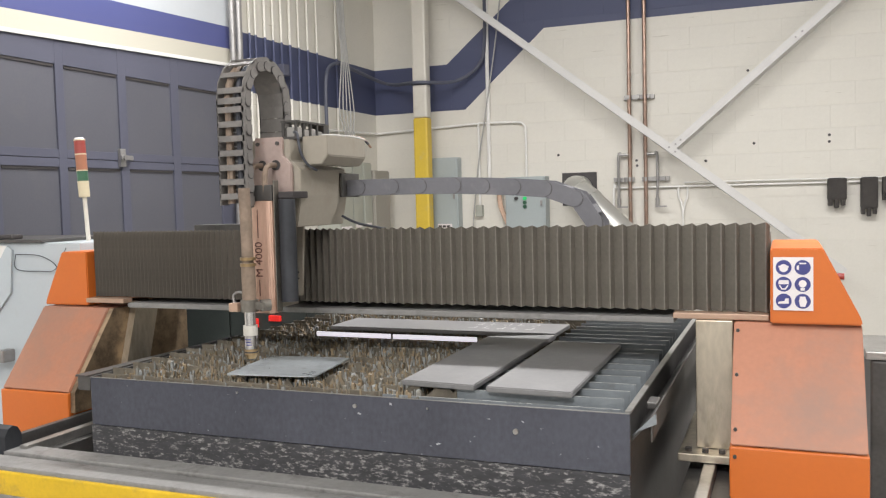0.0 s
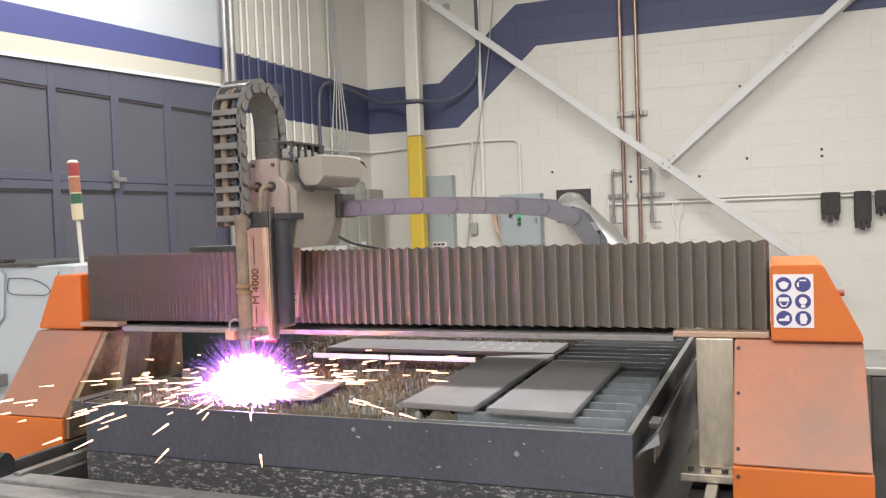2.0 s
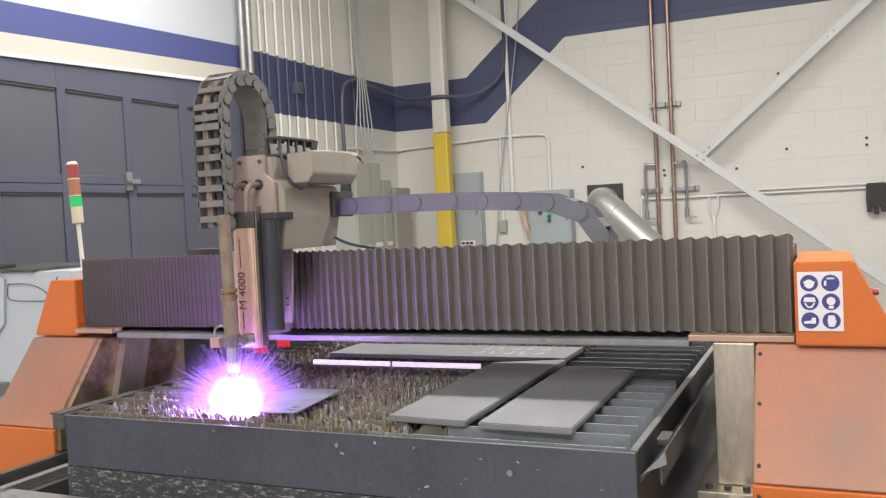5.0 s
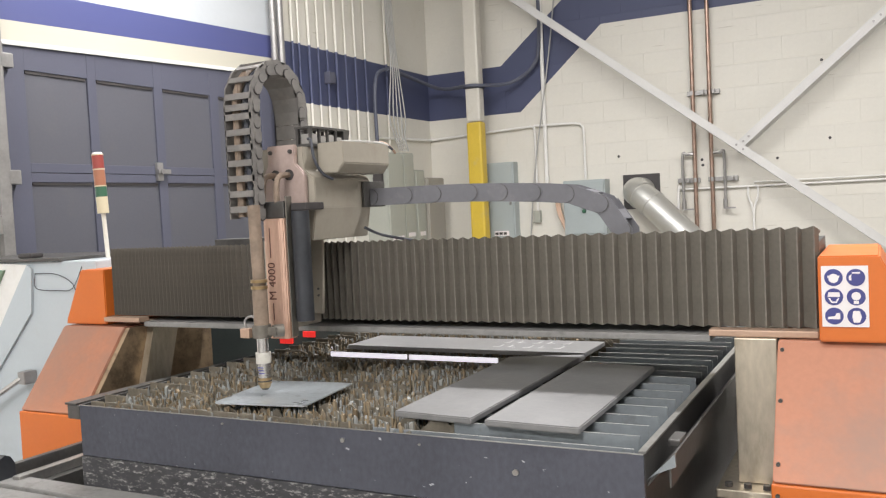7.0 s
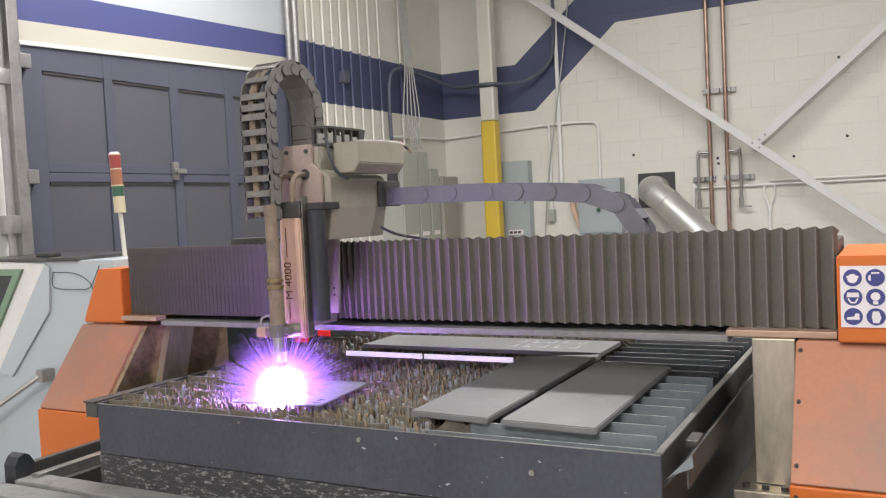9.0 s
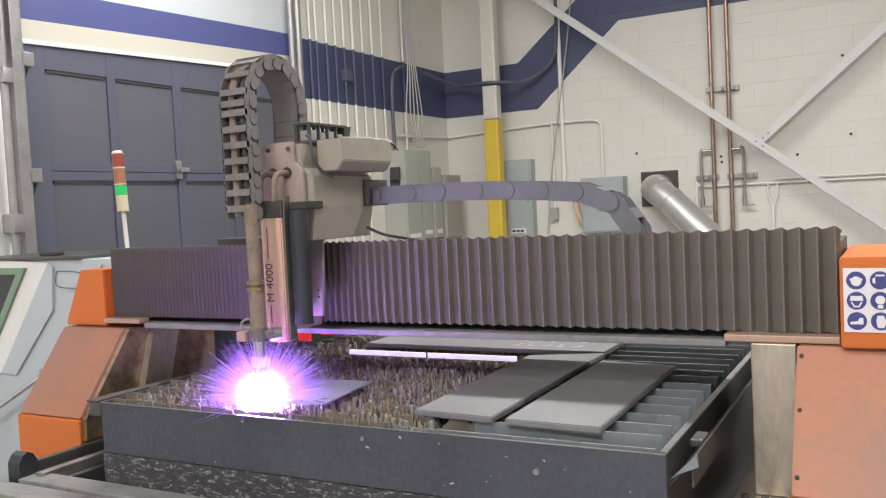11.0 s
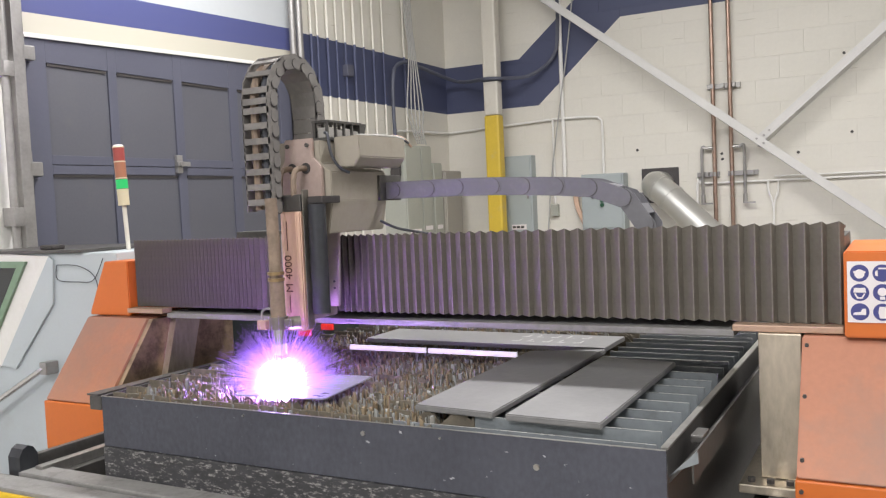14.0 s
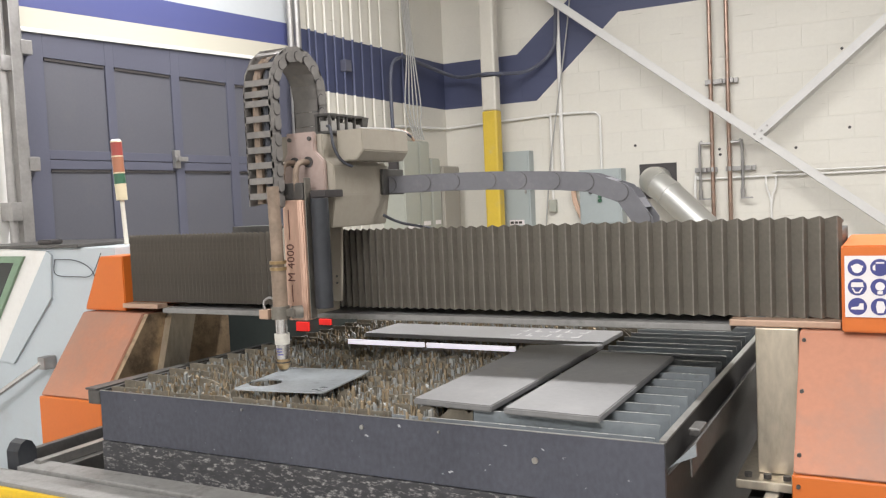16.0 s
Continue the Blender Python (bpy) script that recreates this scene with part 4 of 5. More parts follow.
def fold_mesh(width, ridge, peak):
    bm = B()
    z0, z1 = GZ0, GZ1
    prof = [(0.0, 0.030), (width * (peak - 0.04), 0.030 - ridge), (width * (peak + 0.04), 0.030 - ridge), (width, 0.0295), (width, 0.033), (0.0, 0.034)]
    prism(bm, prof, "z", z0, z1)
    # the narrow ridge faces get the paler edge colour
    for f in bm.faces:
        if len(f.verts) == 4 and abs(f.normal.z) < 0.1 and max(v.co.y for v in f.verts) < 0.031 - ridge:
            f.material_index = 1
    # the top and bottom of a fold rise a little at its ridge
    for v in bm.verts:
        if v.co.y < 0.02:
            v.co.z += 0.009 if v.co.z > 1.1 else -0.003
    # roof that bridges back to the beam
    box(bm, 0, width, 0.0345, 0.10, z1 - 0.012, z1 - 0.004)
    return bm


FOLDS = []


def build_bellows():
    for name, x0, x1, n, grow in (("left", GX0, HEAD_L, 38, 2.0), ("right", HEAD_R, GX1, 45, 1.8)):
        w = [1 + (grow - 1) * (min(1.0, k / (n * 0.55)) if name == "right" else max(0.0, k / n - 0.8) * 5) for k in range(n)]
        tot = sum(w)
        x = 0.0
        for k in range(n):
            u = w[k] / tot
            width = u * (x1 - x0)
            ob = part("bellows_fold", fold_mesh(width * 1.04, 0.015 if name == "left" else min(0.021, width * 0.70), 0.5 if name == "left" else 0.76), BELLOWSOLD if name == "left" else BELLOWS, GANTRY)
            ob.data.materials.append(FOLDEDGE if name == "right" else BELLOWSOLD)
            ob.location = (x0 + x * (x1 - x0), 0, 0)
            FOLDS.append((ob, name, x))
            x += u


build_bellows()


# ---- cutting head (its own space: the torch axis is x = 0, y = 0) ----
TXX, TYY = 0.571, 0.155


def build_head():
    h = thing("torch_carriage", "beige plasma torch carriage sliding on the gantry", "torch carriage", TXX, TYY, 0)
    # housing behind, seen from its side
    body = [(-0.10, 1.238), (-0.10, 1.545), (0.075, 1.545), (0.075, 1.47), (0.115, 1.44), (0.115, 1.345), (0.095, 1.238)]
    part("housing", prism(B(), body, "y", 0.165, 0.50, 0.003), BEIGE, h)
    part("housing_foot", box(B(), -0.27, -0.095, 0.365, 0.380, 0.95, 1.235, 0.004), BEIGE, h)
    part("column", box(B(), -0.10, -0.042, 0.24, 0.384, 0.94, 1.24, 0.006), BEIGE, h)
    part("front_plate", prism(B(), [(-0.085, 1.37), (-0.085, 1.44), (-0.055, 1.49), (-0.055, 1.552), (0.055, 1.552), (0.055, 1.49), (0.09, 1.455), (0.09, 1.30), (-0.05, 1.30)], "y", 0.145, 0.163, 0.003), PINKPLATE, h, "heat-stained pinkish front plate")
    for x in (-0.04, 0.04):
        part("bolt", cyl(B(), (x, 0.146, 1.53), (x, 0.138, 1.53), 0.007, 8), DARKSTEEL, h)
    for x in (-0.025, 0.03):
        part("cable_hole", cyl(B(), (x, 0.15, 1.455), (x, 0.142, 1.455), 0.018, 16), RUBBER, h)
        pts = smooth_path([(x, 0.16, 1.455), (x - 0.005, 0.10, 1.45), (x - 0.008, 0.085, 1.41), (x - 0.008, 0.085, 1.33)], 5)
        part("hose", tube(B(), pts, 0.0095, 10), HOSE, h, "brown braided hose", smooth=True)
    part("drive_cover", box(B(), -0.035, 0.018, 0.150, 0.235, 0.972, 1.330, 0.004), DRIVE, h, "dark sooty drive cover")
    part("drive_motor", cyl(B(), (0.092, 0.108, 0.985), (0.092, 0.108, 1.337), 0.029, 28), BLACK, h, "black anodised drive cylinder", smooth=True)
    part("stop_block", box(B(), 0.062, 0.122, 0.10, 0.20, 1.338, 1.362, 0.004), RUBBER, h)
    part("side_plate", prism(B(), [(-0.036, 0.982), (0.028, 0.982), (0.046, 1.290), (0.046, 1.335), (-0.036, 1.335)], "y", 0.292, 0.305, 0.002), BEIGE, h, "scuffed beige side plate")
    for z in (1.045, 1.068):
        part("bolt", cyl(B(), (0.016, 0.293, z), (0.016, 0.288, z), 0.004, 8), DARKSTEEL, h)
    # motor box on the side of the housing
    mb = prism(B(), [(0.10, 1.555), (0.10, 1.455), (0.175, 1.455), (0.20, 1.485), (0.20, 1.555)], "y", 0.21, 0.50, 0.003)
    part("motor_box", mb, BEIGE, h)
    cn = B()
    box(cn, 0.02, 0.085, 0.20, 0.40, 1.546, 1.556, 0.002)
    for k in range(5):
        y = 0.202 + 0.048 * k
        box(cn, 0.074, 0.084, y, y + 0.006, 1.556, 1.606)
        box(cn, 0.022, 0.032, y, y + 0.006, 1.556, 1.606)
    box(cn, 0.020, 0.086, 0.20, 0.402, 1.606, 1.613)
    prism(cn, [(0.402, 1.612), (0.44, 1.612), (0.425, 1.565), (0.402, 1.556)], "x", 0.03, 0.08)
    part("connector_rack", cn, DARKSTEEL, h, "open rack of grey connectors")
    for k in range(4):
        part("connector", box(B(), 0.036, 0.080, 0.212 + 0.048 * k, 0.244 + 0.048 * k, 1.5565, 1.590 - 0.006 * (k % 2), 0.003), SOCKET, h)
    for k, (y, c) in enumerate(((0.43, CABLE), (0.46, DARKCABLE), (0.48, TAN))):
        pts = smooth_path([(0.06, y - 0.06, 1.572), (0.12, y - 0.02, 1.570), (0.18, y + 0.03, 1.562), (0.198, y + 0.07, 1.552 - 0.012 * k)], 5)
        part("lead", tube(B(), pts, 0.0045, 8), c, h, smooth=True)
    pts = smooth_path([(0.08, 0.19, 1.57), (0.105, 0.17, 1.56), (0.115, 0.17, 1.50), (0.13, 0.19, 1.455), (0.15, 0.22, 1.435)], 5)
    part("lead", tube(B(), pts, 0.005, 8), DARKCABLE, h, smooth=True)
    pts = smooth_path([(0.14, 0.41, 1.27), (0.18, 0.46, 1.24), (0.25, 0.55, 1.215)], 5)
    part("lead", tube(B(), pts, 0.005, 8), DARKCABLE, h, smooth=True)
    part("chain_mount", box(B(), 0.1155, 0.128, 0.44, 0.58, 1.34, 1.43, 0.003), DARKSTEEL, h)
    # upright chain loop
    pts = []
    x, w = -0.055, 0.052
    yf, yb, zt = 0.03, 0.285, 1.675
    r = (yb - yf) / 2
    z = 1.325
    while z < zt:
        pts.append((yf, z))
        z += 0.0485
    for k in range(0, 9):
        a = math.pi - k * math.pi / 8
        pts.append(((yf + yb) / 2 + r * math.cos(a), zt + r * 1.05 * math.sin(a)))
    z = zt - 0.045
    while z > 1.53:
        pts.append((yb, z))
        z -= 0.0485
    for k in range(len(pts) - 1):
        (ya, za), (yb_, zb) = pts[k], pts[k + 1]
        d = Vector((0, yb_ - ya, zb - za)).normalized()
        nrm = Vector((0, d.z, -d.y))
        a, b = Vector((0, ya, za)), Vector((0, yb_, zb))
        bm = B()
        for xx in (x - w, x + w - 0.004):
            lo = [a - d * 0.006 - nrm * 0.024, b + d * 0.006 - nrm * 0.024, b + d * 0.012, b + d * 0.006 + nrm * 0.024, a - d * 0.004 + nrm * 0.024]
            prism(bm, [(p.y, p.z) for p in lo], "x", xx, xx + 0.004 + 0.0012 * (k % 2))
        c = (a + b) / 2
        for o, half in ((-0.021, 0.010), (0.021, (b - a).length * 0.48)):
            cc = c + nrm * o
            prism(bm, [((cc + d * s + nrm * q).y, (cc + d * s + nrm * q).z) for s, q in ((-half, -0.003), (half, -0.003), (half, 0.003), (-half, 0.003))], "x", x - w, x + w)
        n0 = len(bm.faces)
        for rad, lift in ((0.0165, 0.0022), (0.0150, 0.0034)):
            ctr = a + nrm * 0.008 + d * (0.003 if rad < 0.016 else 0.001)
            disc = [ctr - d * rad * math.cos(q) + nrm * rad * math.sin(q) for q in (k2 * math.pi / 7 - math.pi / 2 for k2 in range(8))]
            if rad < 0.016:
                disc += [disc[-1] + d * 0.02, disc[0] + d * 0.02]
            if rad > 0.016:
                n0 = len(bm.faces)
            prism(bm, [(p.y, p.z) for p in disc], "x", x + w - 0.003, x + w + lift + 0.0009 * (k % 2) + 0.0002 * (k % 3))
            if rad > 0.016:
                bm.faces.ensure_lookup_table()
                for f in bm.faces[n0:]:
                    f.material_index = 1
        part("chain_link", bm, CHAIN, h).data.materials.append(RUBBER)
    inside = [(x - 0.02, ya, za) for ya, za in pts]
    part("chain_hose", tube(B(), smooth_path(inside, 2), 0.014, 8), HOSE, h, smooth=True)
    inside = [(x + 0.02, ya, za) for ya, za in pts]
    part("chain_hose", tube(B(), smooth_path(inside, 2), 0.011, 8), DARKCABLE, h, smooth=True)
    # sliding cover with the type name and the torch
    s = part("slide_cover", prism(B(), [(-0.030, 0.120), (-0.034, 0.085), (-0.026, 0.070), (-0.010, 0.065), (0.040, 0.065), (0.052, 0.072), (0.056, 0.090), (0.050, 0.120)], "z", 0.93, 1.315, 0.003), COPPER, h, "copper-tinted slide cover with its type name")
    part("guide_bar", box(B(), 0.0565, 0.0605, 0.078, 0.11, 0.935, 1.385, 0.002), CLAMP, s)
    bm = B()
    box(bm, -0.03, 0.054, 0.075, 0.12, 1.316, 1.37, 0.004)
    part("slide_block", bm, DARKSTEEL, s)
    for k, (txt, zz) in enumerate((("M 4000", 1.115),)):
        cu = bpy.data.curves.new("lettering", "FONT")
        cu.body, cu.size, cu.align_x, cu.extrude = txt, 0.040, "CENTER", 0.0004
        tmp = bpy.data.objects.new("lettering", cu)
        scene.collection.objects.link(tmp)
        dg = bpy.context.evaluated_depsgraph_get()
        me = bpy.data.meshes.new_from_object(tmp.evaluated_get(dg))
        bpy.data.objects.remove(tmp)
        me.materials.clear()
        me.materials.append(INK)
        ob = new("lettering", me)
        ob.parent = s
        ob.matrix_basis = pose(0.014, 0.0640, zz, 90, 0, 0) @ pose(0, 0, 0, 0, 0, 90)
    part("line_mark", box(B(), -0.001, 0.0015, 0.0638, 0.0655, 1.19, 1.285), INK, s)
    part("line_mark", box(B(), -0.001, 0.0015, 0.0638, 0.0655, 0.99, 1.045), INK, s)
    part("torch", cyl(B(), (0, 0, 0.955), (0, 0, 1.10), 0.0235, 24), HOSE, s, "brown torch barrel", smooth=True)
    build_torch(s)
    return h, s


def build_torch(s):
    part("torch_hose", cyl(B(), (0, 0, 1.10), (-0.008, 0.004, 1.36), 0.0195, 20), HOSE, s, "brown torch hose", smooth=True)
    for z in (1.098, 1.118):
        part("clamp_ring", cyl(B(), (0, 0, z), (0, 0, z + 0.010), 0.0265, 24), BRASS, s, smooth=True)
    part("barrel", cyl(B(), (0, 0, 0.895), (0, 0, 0.955), 0.0185, 24), CHROME, s, "chrome torch barrel", smooth=True)
    part("collar", cyl(B(), (0, 0, 0.865), (0, 0, 0.898), 0.0240, 24), COLLAR, s, "cream insulating collar", smooth=True)
    part("barrel", cyl(B(), (0, 0, 0.818), (0, 0, 0.865), 0.0215, 24), CHROME, s, "chrome torch barrel with a worn label", smooth=True)
    for k in range(3):
        pts = [Vector((0.0219 * math.cos(a), 0.0219 * math.sin(a), 0.852 - 0.009 * k)) for a in (radians(q) for q in range(-110 + 6 * k, -55 + 4 * k, 6))]
        part("label_bar", tube(B(), pts, 0.0018, 6), STBLUE, s)
    part("nozzle_ring", cyl(B(), (0, 0, 0.806), (0, 0, 0.810), 0.0224, 24), RUBBER, s, smooth=True)
    nz = B()
    cyl(nz, (0, 0, 0.800), (0, 0, 0.819), 0.0215, 24)
    cyl(nz, (0, 0, 0.786), (0, 0, 0.800), 0.015, 24, 0.0215)
    part("nozzle", nz, BRASS, s, "brass nozzle", smooth=True)
    part("nozzle_tip", cyl(B(), (0, 0, 0.780), (0, 0, 0.7865), 0.010, 20, 0.0145), DARKSTEEL, s, smooth=True)
    cl = B()
    cyl(cl, (0, 0, 0.945), (0, 0, 0.985), 0.030, 20)
    box(cl, 0.0, 0.06, -0.008, 0.016, 0.952, 0.978, 0.004)
    cyl(cl, (0.040, 0.005, 0.965), (0.062, 0.030, 0.965), 0.020, 16)
    part("clamp", cl, CLAMP, s, "grey torch clamp", smooth=True)
    bm = B()
    box(bm, -0.065, -0.030, -0.028, -0.004, 0.945, 0.975, 0.003)
    part("terminal_block", bm, TAN, s)
    part("terminal_wire", tube(B(), smooth_path([(-0.05, -0.015, 0.975), (-0.055, -0.012, 1.0), (-0.03, -0.01, 1.012), (-0.01, 0.0, 0.995)], 4), 0.004, 6), PIPEG, s, smooth=True)


HEAD, SLIDE = build_head()


# ---- beacon ----
def build_beacon():
    b = thing("signal_beacon", "stacked signal light on a white pole", "signal light", -0.93, 1.0, 0.9)
    b.rotation_euler = (0, radians(-3.2), 0)
    part("pole", cyl(B(), (0, 0, -0.5), (0, 0, 0.48), 0.0105, 12), COLW, b, smooth=True)
    part("foot", cyl(B(), (0, 0, -0.9), (0, 0, -0.5), 0.02, 12), WHITE, b, smooth=True)
    z = 0.48
    for nm, hgt, m in (("base_lamp", 0.075, CREAM), ("green_lamp", 0.055, GREENLENS), ("amber_lamp", 0.080, AMBER), ("red_lamp", 0.070, RED)):
        part(nm, cyl(B(), (0, 0, z), (0, 0, z + hgt), 0.0265, 20), m, b, smooth=True)
        part("seam", cyl(B(), (0, 0, z + hgt - 0.003), (0, 0, z + hgt + 0.003), 0.0275, 20), CREAM, b, smooth=True)
        z += hgt
    part("top_cap", cyl(B(), (0, 0, z), (0, 0, z + 0.012), 0.0265, 20, 0.020), STICKER, b, smooth=True)
    return part("lit_sleeve", cyl(B(), (0, 0, 0.560), (0, 0, 0.604), 0.0272, 20), GREENLIT, b, "glowing green lens", smooth=True)


SLEEVE = build_beacon()


# ---- grey machine beside the gantry ----
def build_left_machine():
    c = thing("grey_machine", "pale grey machine enclosure with a green-framed window", "machine")
    part("enclosure", box(B(), -1.86, -0.80, 0.80, 1.30, 0, 1.165, 0.006), CABINET, c)
    part("lid", box(B(), -1.86, -1.02, 0.78, 1.30, 1.166, 1.182, 0.004), DARKSTEEL, c, "dark flat lid")
    part("window_surround", prism(B(), [(-1.636, 1.169), (-1.250, 1.151), (-1.660, 0.604), (-1.703, 0.587)], "y", 0.790, 0.799), WHITE, c, "pale window surround")
    part("bevel", prism(B(), [(-1.250, 1.151), (-1.219, 1.132), (-1.241, 0.923), (-1.551, 0.595), (-1.660, 0.604)], "y", 0.786, 0.798), CABINET, c, "bright bevelled edge")
    part("window_frame", prism(B(), [(-1.641, 1.130), (-1.406, 1.128), (-1.685, 0.746), (-1.676, 0.819), (-1.478, 1.098), (-1.644, 1.098)], "y", 0.774, 0.789), GREEN, c, "worn green window frame")
    part("window", prism(B(), [(-1.644, 1.098), (-1.478, 1.098), (-1.676, 0.819)], "y", 0.780, 0.789), GLASS, c, "dark window")
    hd = cyl(B(), (-1.733, 0.70, 0.375), (-1.276, 0.74, 0.619), 0.014, 12)
    part("handle", hd, CHROME, c, "bright metal grab bar", smooth=True)
    part("handle_post", box(B(), -1.296, -1.246, 0.73, 0.80, 0.589, 0.649, 0.006), PIPEG, c)
    tagged(part("computer_mouse", box(B(), -1.33, -1.23, 0.80, 0.87, 1.1825, 1.205, 0.009), RUBBER, smooth=True), "black computer mouse lying on the machine lid", "mouse")
    w = B()
    tube(w, smooth_path([(-1.20, 0.792, 1.11), (-1.05, 0.79, 1.105), (-0.95, 0.792, 1.06), (-0.93, 0.794, 0.98), (-0.97, 0.792, 0.91)], 5), 0.0020, 6)
    tube(w, smooth_path([(-1.20, 0.792, 1.11), (-1.20, 0.792, 1.04), (-1.05, 0.79, 1.03), (-0.95, 0.79, 1.04), (-0.88, 0.792, 1.14)], 5), 0.0020, 6)
    tagged(part("loose_cable", w, DARKCABLE, smooth=True), "thin dark cable hung on the machine side", "cable")


build_left_machine()

# dark clutter beyond the right end of the gantry and the red tags under the head
# block with plain door faces, added to darken the gap under the beam
dk = thing("dark_backing", "dark green-black block added to keep the gap under the gantry dark", "cabinet", -0.45, 1.95, 0)
part("body", box(B(), -1.30, 0.60, 0.2, 0.6, 0, 1.0, 0.01), DARKSTEEL, dk)
part("door", box(B(), -1.25, -0.51, 0.185, 0.2, 0.05, 0.95, 0.004), DARKGREEN, dk)
part("door", box(B(), -0.50, 0.04, 0.185, 0.2, 0.05, 0.95, 0.004), DARKGREEN, dk)
part("door", box(B(), 0.05, 0.56, 0.185, 0.2, 0.05, 0.95, 0.004), DARKGREEN, dk)
cl = thing("steel_cabinet", "dark steel cabinet beside the gantry end", "cabinet", 2.62, 1.6, 0)
part("post", box(B(), -0.05, 0.30, 0.0, 0.4, 0, 0.62, 0.01), DARKSTEEL, cl)
part("top", box(B(), -0.07, 0.32, -0.02, 0.42, 0.625, 0.66, 0.006), STEEL, cl)
for x, z0, z1, w in ((-0.785, 0.632, 0.626, 0.088), (-0.62, 0.674, 0.648, 0.080)):
    tagged(part("red_sheet", box(B(), x - w / 2, x + w / 2, 2.116, 2.1345, z0 - 0.06, z1, 0.002), REDTAG), "small red sheet behind the table with a faint added glow", "red sheet", group="red sheets")


# ---- plasma arc and sparks ----
def build_arc():
    a = thing("plasma_arc", "white-violet plasma arc under the torch nozzle", "plasma arc", TXX, TYY, 0.775)
    # core ball is widened to the white glare, larger than the arc itself
    bm = B()
    bmesh.ops.create_icosphere(bm, subdivisions=3, radius=0.078)
    for v in bm.verts:
        v.co *= 1 + 0.06 * noise.noise(v.co * 60)
    part("core", bm, ARC, a, "white core widened to the size of its glare", smooth=True)
    # thin emissive needles imitate the violet haze round the arc
    rnd = random.Random(9)
    bm = B()
    for k in range(5200):
        d = Vector((rnd.gauss(0, 1), rnd.gauss(0, 1), rnd.gauss(0, 1))).normalized()
        d.z = abs(d.z) * 1.0 - 0.10
        ln = 0.095 + 0.17 * rnd.random() ** 2.0
        s = d.orthogonal().normalized()
        u = d.cross(s)
        r = 0.00042
        base = [bm.verts.new(d * 0.07 + r * (math.cos(q) * s + math.sin(q) * u)) for q in (0, 2.09, 4.19)]
        tip = bm.verts.new(d * ln)
        for q in range(3):
            bm.faces.new((base[q], base[(q + 1) % 3], tip))
    tagged(part("glow_halo", bm, HALO, a), "fine glowing needles imitating violet haze round the arc", kind="stuff")
    return a


ARC_OB = build_arc()


def build_orange_glow():
    """Glowing drops added round the arc to turn its light orange while it pierces the plate."""
    rnd = random.Random(31)
    bm = B()
    for k in range(420):
        d = Vector((rnd.gauss(0, 1), rnd.gauss(0, 1), rnd.gauss(0, 0.7))).normalized()
        d.z = abs(d.z) * 0.9 + 0.02
        c, r = d * (0.090 + 0.035 * rnd.random() ** 2), 0.0014 + 0.0022 * rnd.random()
        bmesh.ops.create_icosphere(bm, subdivisions=1, radius=r, matrix=Matrix.Translation(c))
    return tagged(part("orange_glow_drops", bm, ORANGEGLOW), "cloud of glowing drops added to turn the arc's light orange", "molten metal", kind="stuff")


ORANGEGLOW_OB = build_orange_glow()
SPARKS = []


def build_sparks():
    rnd = random.Random(21)
    for k in range(330):
        bm = B()
        ln = rnd.uniform(0.02, 0.085)
        cyl(bm, (-ln / 2, 0, 0), (ln / 2, 0, 0), 0.0022 + 0.0013 * rnd.random(), 5, 0.0009)
        ob = tagged(part("spark", bm, SPARK), "glowing orange-white spark flying off the cut", "spark", group="sparks")
        SPARKS.append(ob)


build_sparks()


# ---- blocks of the rear wall ----
def build_blocks():
    L, H, J = 0.4064, 0.2032, 0.0007
    bm = box(B(), -L / 2 + J, L / 2 - J, -0.012, 0.0, -H / 2 + J, H / 2 - J)
    es = [e for e in bm.edges if all(v.co.y < -0.006 for v in e.verts)]
    bmesh.ops.bevel(bm, geom=es, offset=0.0007, segments=1, affect="EDGES")
    first = part("block", bm, WALL, back)
    first.location = (0, 0, -5)
    me = first.data
    bpy.data.objects.remove(first)
    z = 3.105 + H / 2 - 11 * H
    rnd = random.Random(3)
    for row in range(15):
        x = 1.411 + L / 2 + (L / 2 if row % 2 == 0 else 0)
        x -= L * 9
        while x < 4.3:
            if x - L / 2 > LX - 0.02:
                ob = new("block", me)
                ob.parent = back
                ob.location = (x, BY + 0.0125 + rnd.uniform(-0.0003, 0.0003), z)
            x += L
        z += H


build_blocks()


# ---- what moves ----
def head_at(t):
    """Offsets of the head along the beam and of the gantry along the table, and the lift of the slide."""
    cx, cy, r = 0.011, 0.0, 0.063
    if t <= 3.0:
        x, y = 0.0, 0.0
    elif t <= 3.5:
        u = (t - 3.0) / 0.5
        x, y = -0.004 * u, 0.012 * u
    elif t <= 5.1:
        a = (t - 3.5) / 1.6 * 2 * math.pi
        x, y = -0.004 - 0.020 * math.sin(a), 0.012 - 0.020 * (1 - math.cos(a)) * 0.5
    elif t <= 5.7:
        u = (t - 5.1) / 0.6
        u = u * u * (3 - 2 * u)
        x, y = -0.004 + 0.050 * u, 0.012 + 0.038 * u
    elif t <= 9.46:
        x, y = 0.046, 0.050
    elif t <= 14.45:
        a = radians(52 - 73 * (t - 9.46))
        x, y = cx + r * math.cos(a), cy + r * math.sin(a)
    else:
        x, y = 0.048, 0.048
    lift = 0.0
    if t < 0.9:
        lift = 0.016 * (1 - t / 0.9)
    elif 5.3 < t < 6.6:
        lift = 0.017
    elif t >= 15.3:
        lift = 0.018
    return x, y, lift


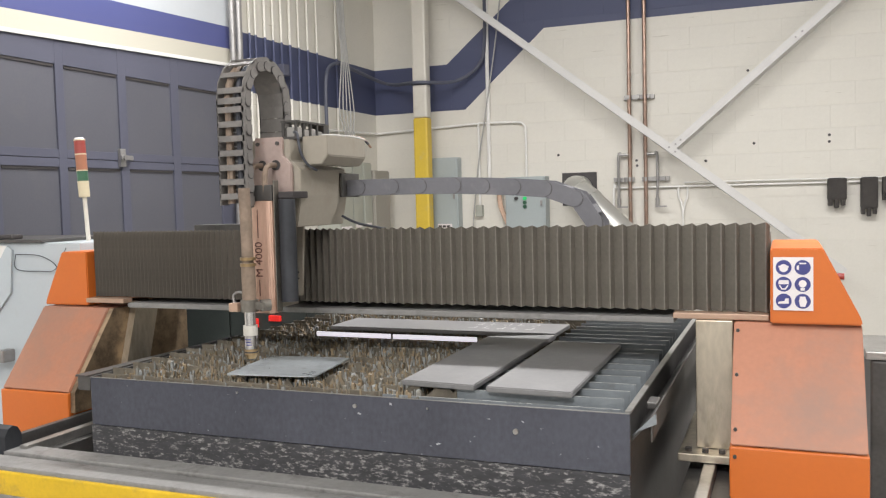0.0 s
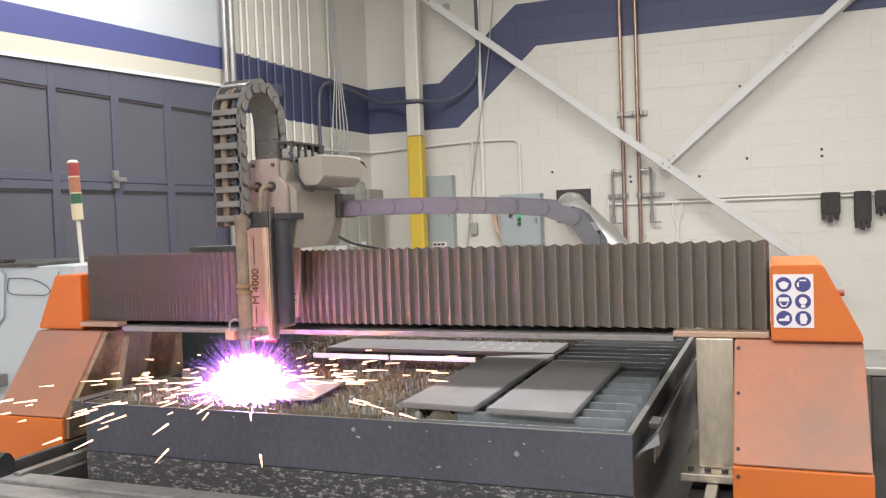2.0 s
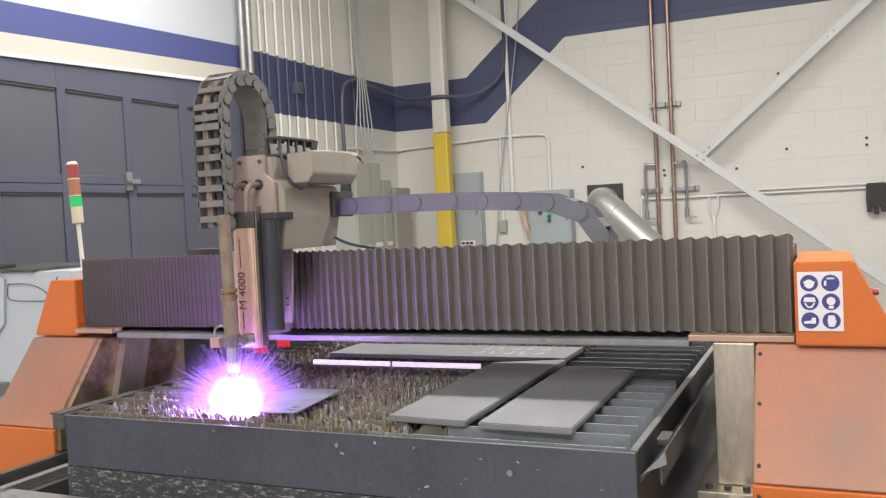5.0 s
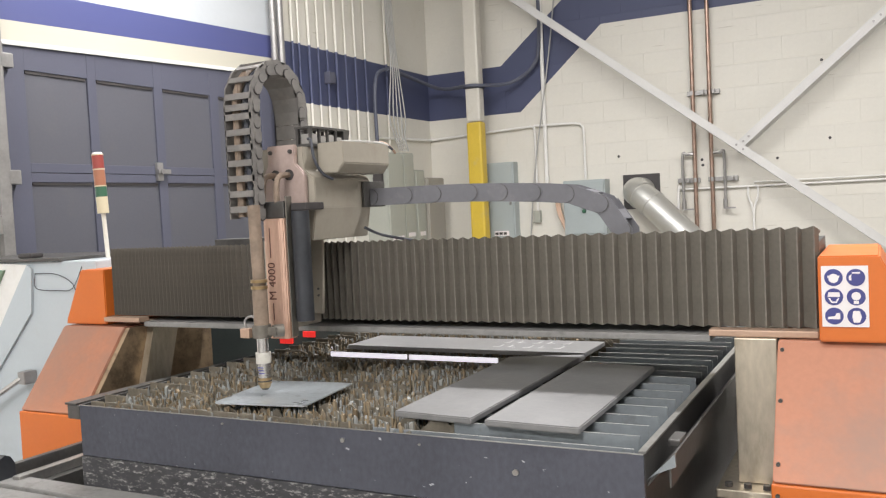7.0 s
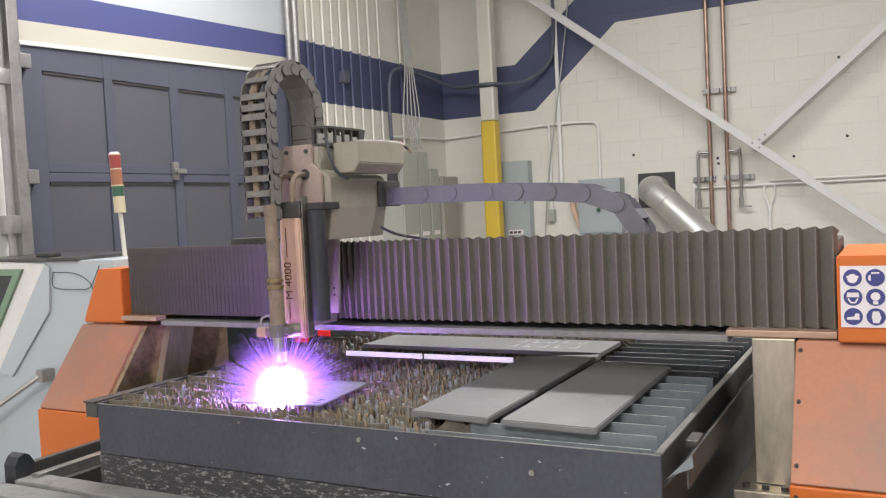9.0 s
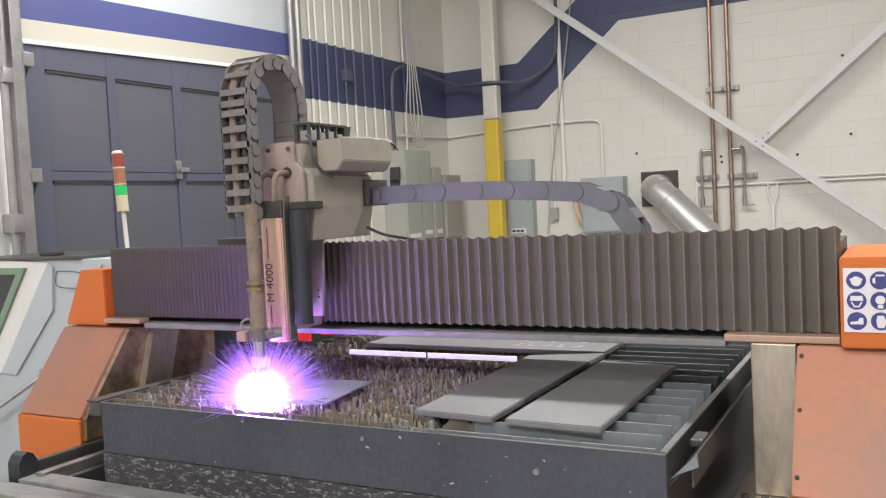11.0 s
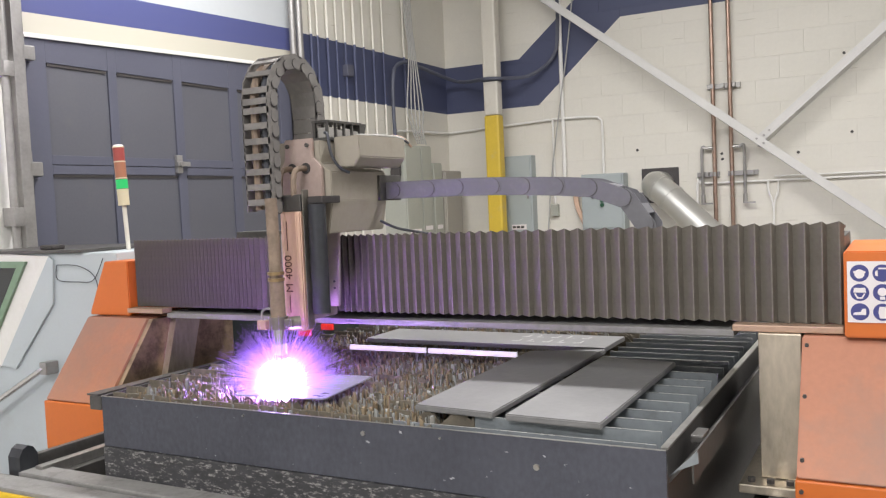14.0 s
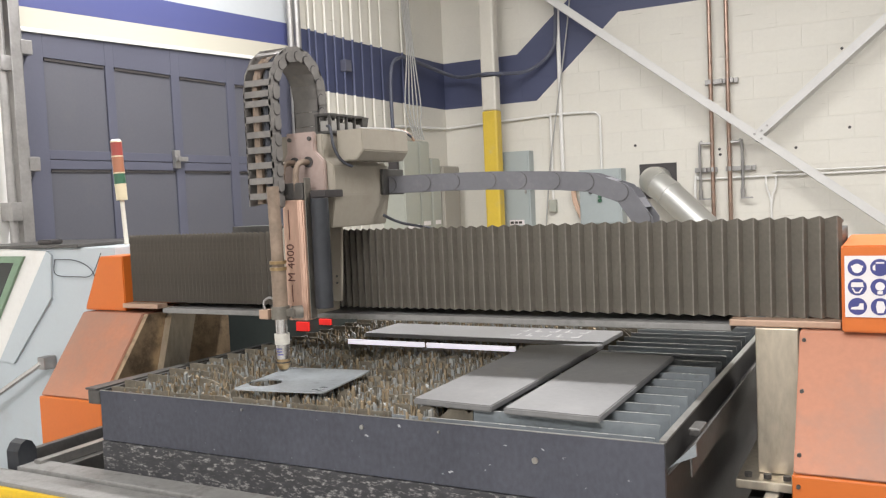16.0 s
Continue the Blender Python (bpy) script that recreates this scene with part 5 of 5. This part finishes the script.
def motions():
    times = [0, 0.45, 0.9, 1.9, 3.0, 3.25, 3.5, 3.7, 3.9, 4.1, 4.3, 4.5, 4.7, 4.9, 5.1, 5.25, 5.4, 5.7, 6.55, 6.9, 8.0, 9.2, 9.46]
    times += [9.46 + 0.25 * k for k in range(1, 20)] + [14.45, 14.6, 15.0, 15.3, 16.0]
    walk(GANTRY, [(t, pose(0, GY + head_at(t)[1], 0)) for t in times])
    walk(HEAD, [(t, pose(TXX + head_at(t)[0], TYY + head_at(t)[1], 0)) for t in times])
    walk(SLIDE, [(t, pose(0, 0, head_at(t)[2])) for t in times])
    few = times[:7] + times[14:16] + times[17:]
    for ob, side, u in FOLDS:
        rows = []
        for t in few:
            dx = head_at(t)[0]
            x0, x1 = (GX0, HEAD_L + dx) if side == "left" else (HEAD_R + dx, GX1)
            rows.append((t, pose(x0 + u * (x1 - x0), 0, 0)))
        walk(ob, rows)
    # the arc burns under the nozzle and otherwise is out
    step = 1 / FPS
    burns = ((1.90, 5.15), (8.34, 14.93))

    def arc_row(t, on):
        x, y, _ = head_at(t)
        return (t, pose(TXX + x, TYY + y, 0.774, 0, 0, 37 * t % 60) if on else pose(TXX + x, TYY + y, -1.2))

    rows = [arc_row(0, False)]
    for a, b in burns:
        rows += [arc_row(a - 2 * step, False), arc_row(a - step, False)]
        t = a
        while t < b:
            rows.append(arc_row(t, True))
            t += 0.25
        rows += [arc_row(b, True), arc_row(b + step, False), arc_row(b + 2 * step, False)]
    rows.append(arc_row(16.0, False))
    walk(ARC_OB, rows)
    # added drops tint the arc's light at both piercings and while the cut burns orange
    rows = [(0, pose(TXX, TYY, -1.2))]
    for a, b in ((1.93, 2.10), (8.37, 8.57), (11.60, 12.53)):
        at = [a + 0.1 * k for k in range(int((b - a) / 0.1) + 1)] + [b]
        ends = [pose(TXX + head_at(t)[0], TYY + head_at(t)[1], -1.2) for t in (a, b)]
        rows += [(a - 2 * step, ends[0]), (a - step, ends[0])]
        rows += [(t, pose(TXX + head_at(t)[0], TYY + head_at(t)[1], 0.788, 0, 0, 200 * t % 80)) for t in at]
        rows += [(b + step, ends[1]), (b + 2 * step, ends[1])]
    walk(ORANGEGLOW_OB, rows + [(16.0, pose(TXX, TYY, -1.2))])
    # the disc drops between the slats once it is cut free
    walk(DISC, [(0, pose(HX, HY, 0.7658)), (14.80, pose(HX, HY, 0.7658)), (14.93, pose(HX, HY, 0.7658)), (15.0, pose(HX, HY, 0.745, 6, 0, 0)), (15.1, pose(HX, HY - 0.012, 0.70, 24, 4, 0)), (16.0, pose(HX, HY - 0.012, 0.70, 24, 4, 0))])
    # the molten edge shows when the disc is gone, and drips away
    low, rim = pose(HX, HY, -1.2), pose(HX, HY, 0.7655)
    walk(MOLTEN_OB, [(0, low), (14.93 - step, low), (14.93, low), (14.93 + step, rim), (15.0, rim), (15.12, rim), (15.2, pose(HX, HY, 0.740)), (15.3, low), (15.4, low), (16.0, low)])
    # the green light of the beacon: its glowing lens slides up the pole
    rows = [(0, pose(0, 0, -0.75))]
    for a, b in ((2.75, 6.2), (9.3, 15.08)):
        rows += [(a - 2 * step, pose(0, 0, -0.75)), (a - step, pose(0, 0, -0.75)), (a, pose(0, 0, 0)), (a + step, pose(0, 0, 0))]
        rows += [(b - step, pose(0, 0, 0)), (b, pose(0, 0, 0)), (b + step, pose(0, 0, -0.75)), (b + 2 * step, pose(0, 0, -0.75))]
    walk(SLEEVE, rows + [(16.0, pose(0, 0, -0.75))])
    # bursts of sparks: start, length, mean heading and spread in degrees, speed, rise
    rnd = random.Random(5)
    bursts = ((1.89, 0.30, 190, 180, 3.4, 0.35), (3.30, 0.45, 188, 12, 1.7, 0.30), (8.33, 0.36, 205, 180, 3.0, 0.6), (12.22, 0.60, 165, 95, 1.0, 2.2), (14.20, 0.5, 215, 40, 1.3, 0.5))
    share = (1.0, 0.20, 1.0, 0.65, 0.2)
    for ob in SPARKS:
        x, y, _ = head_at(0)
        rows = [(0, pose(TXX, TYY, -1.2))]
        for (t0, span, head, spread, speed, rise), part_of in zip(bursts, share):
            if rnd.random() > part_of:
                continue
            a = t0 + rnd.uniform(0, span * 0.45)
            life = rnd.uniform(0.17, span * 0.6 + 0.10)
            az = radians(head + (rnd.uniform(-spread, spread) if spread > 150 and rnd.random() < 0.6 else rnd.triangular(-spread, spread, 0)))
            v = speed * rnd.uniform(0.5, 2.3)
            vz = rise * rnd.uniform(-0.1, 1.0) + 0.2
            ox, oy, _ = head_at(a)
            park = pose(TXX + ox, TYY + oy, -1.2)
            rows += [(round(a * FPS) / FPS - 2 * step, park), (round(a * FPS) / FPS - step, park)]
            k, n = 0, 4
            for k in range(n + 1):
                s = life * k / n
                gx, gy, gz = TXX + ox + math.cos(az) * (v * s + 0.03), TYY + oy + math.sin(az) * (v * s + 0.03), 0.79 + vz * s - 4.9 * s * s
                p = (gx, gy, max(gz, 0.79 if 0 < gx < TX and gy > 0 else 0.50))
                slope = math.degrees(math.atan2(vz - 9.8 * s, v))
                rows.append((round(a * FPS) / FPS + s, pose(*p, 0, -slope, math.degrees(az))))
            rows += [(round(a * FPS) / FPS + life + step, park), (round(a * FPS) / FPS + life + 2 * step, park)]
        rows.append((16.0, pose(TXX + head_at(16)[0], TYY + head_at(16)[1], -1.2)))
        walk(ob, rows)


motions()
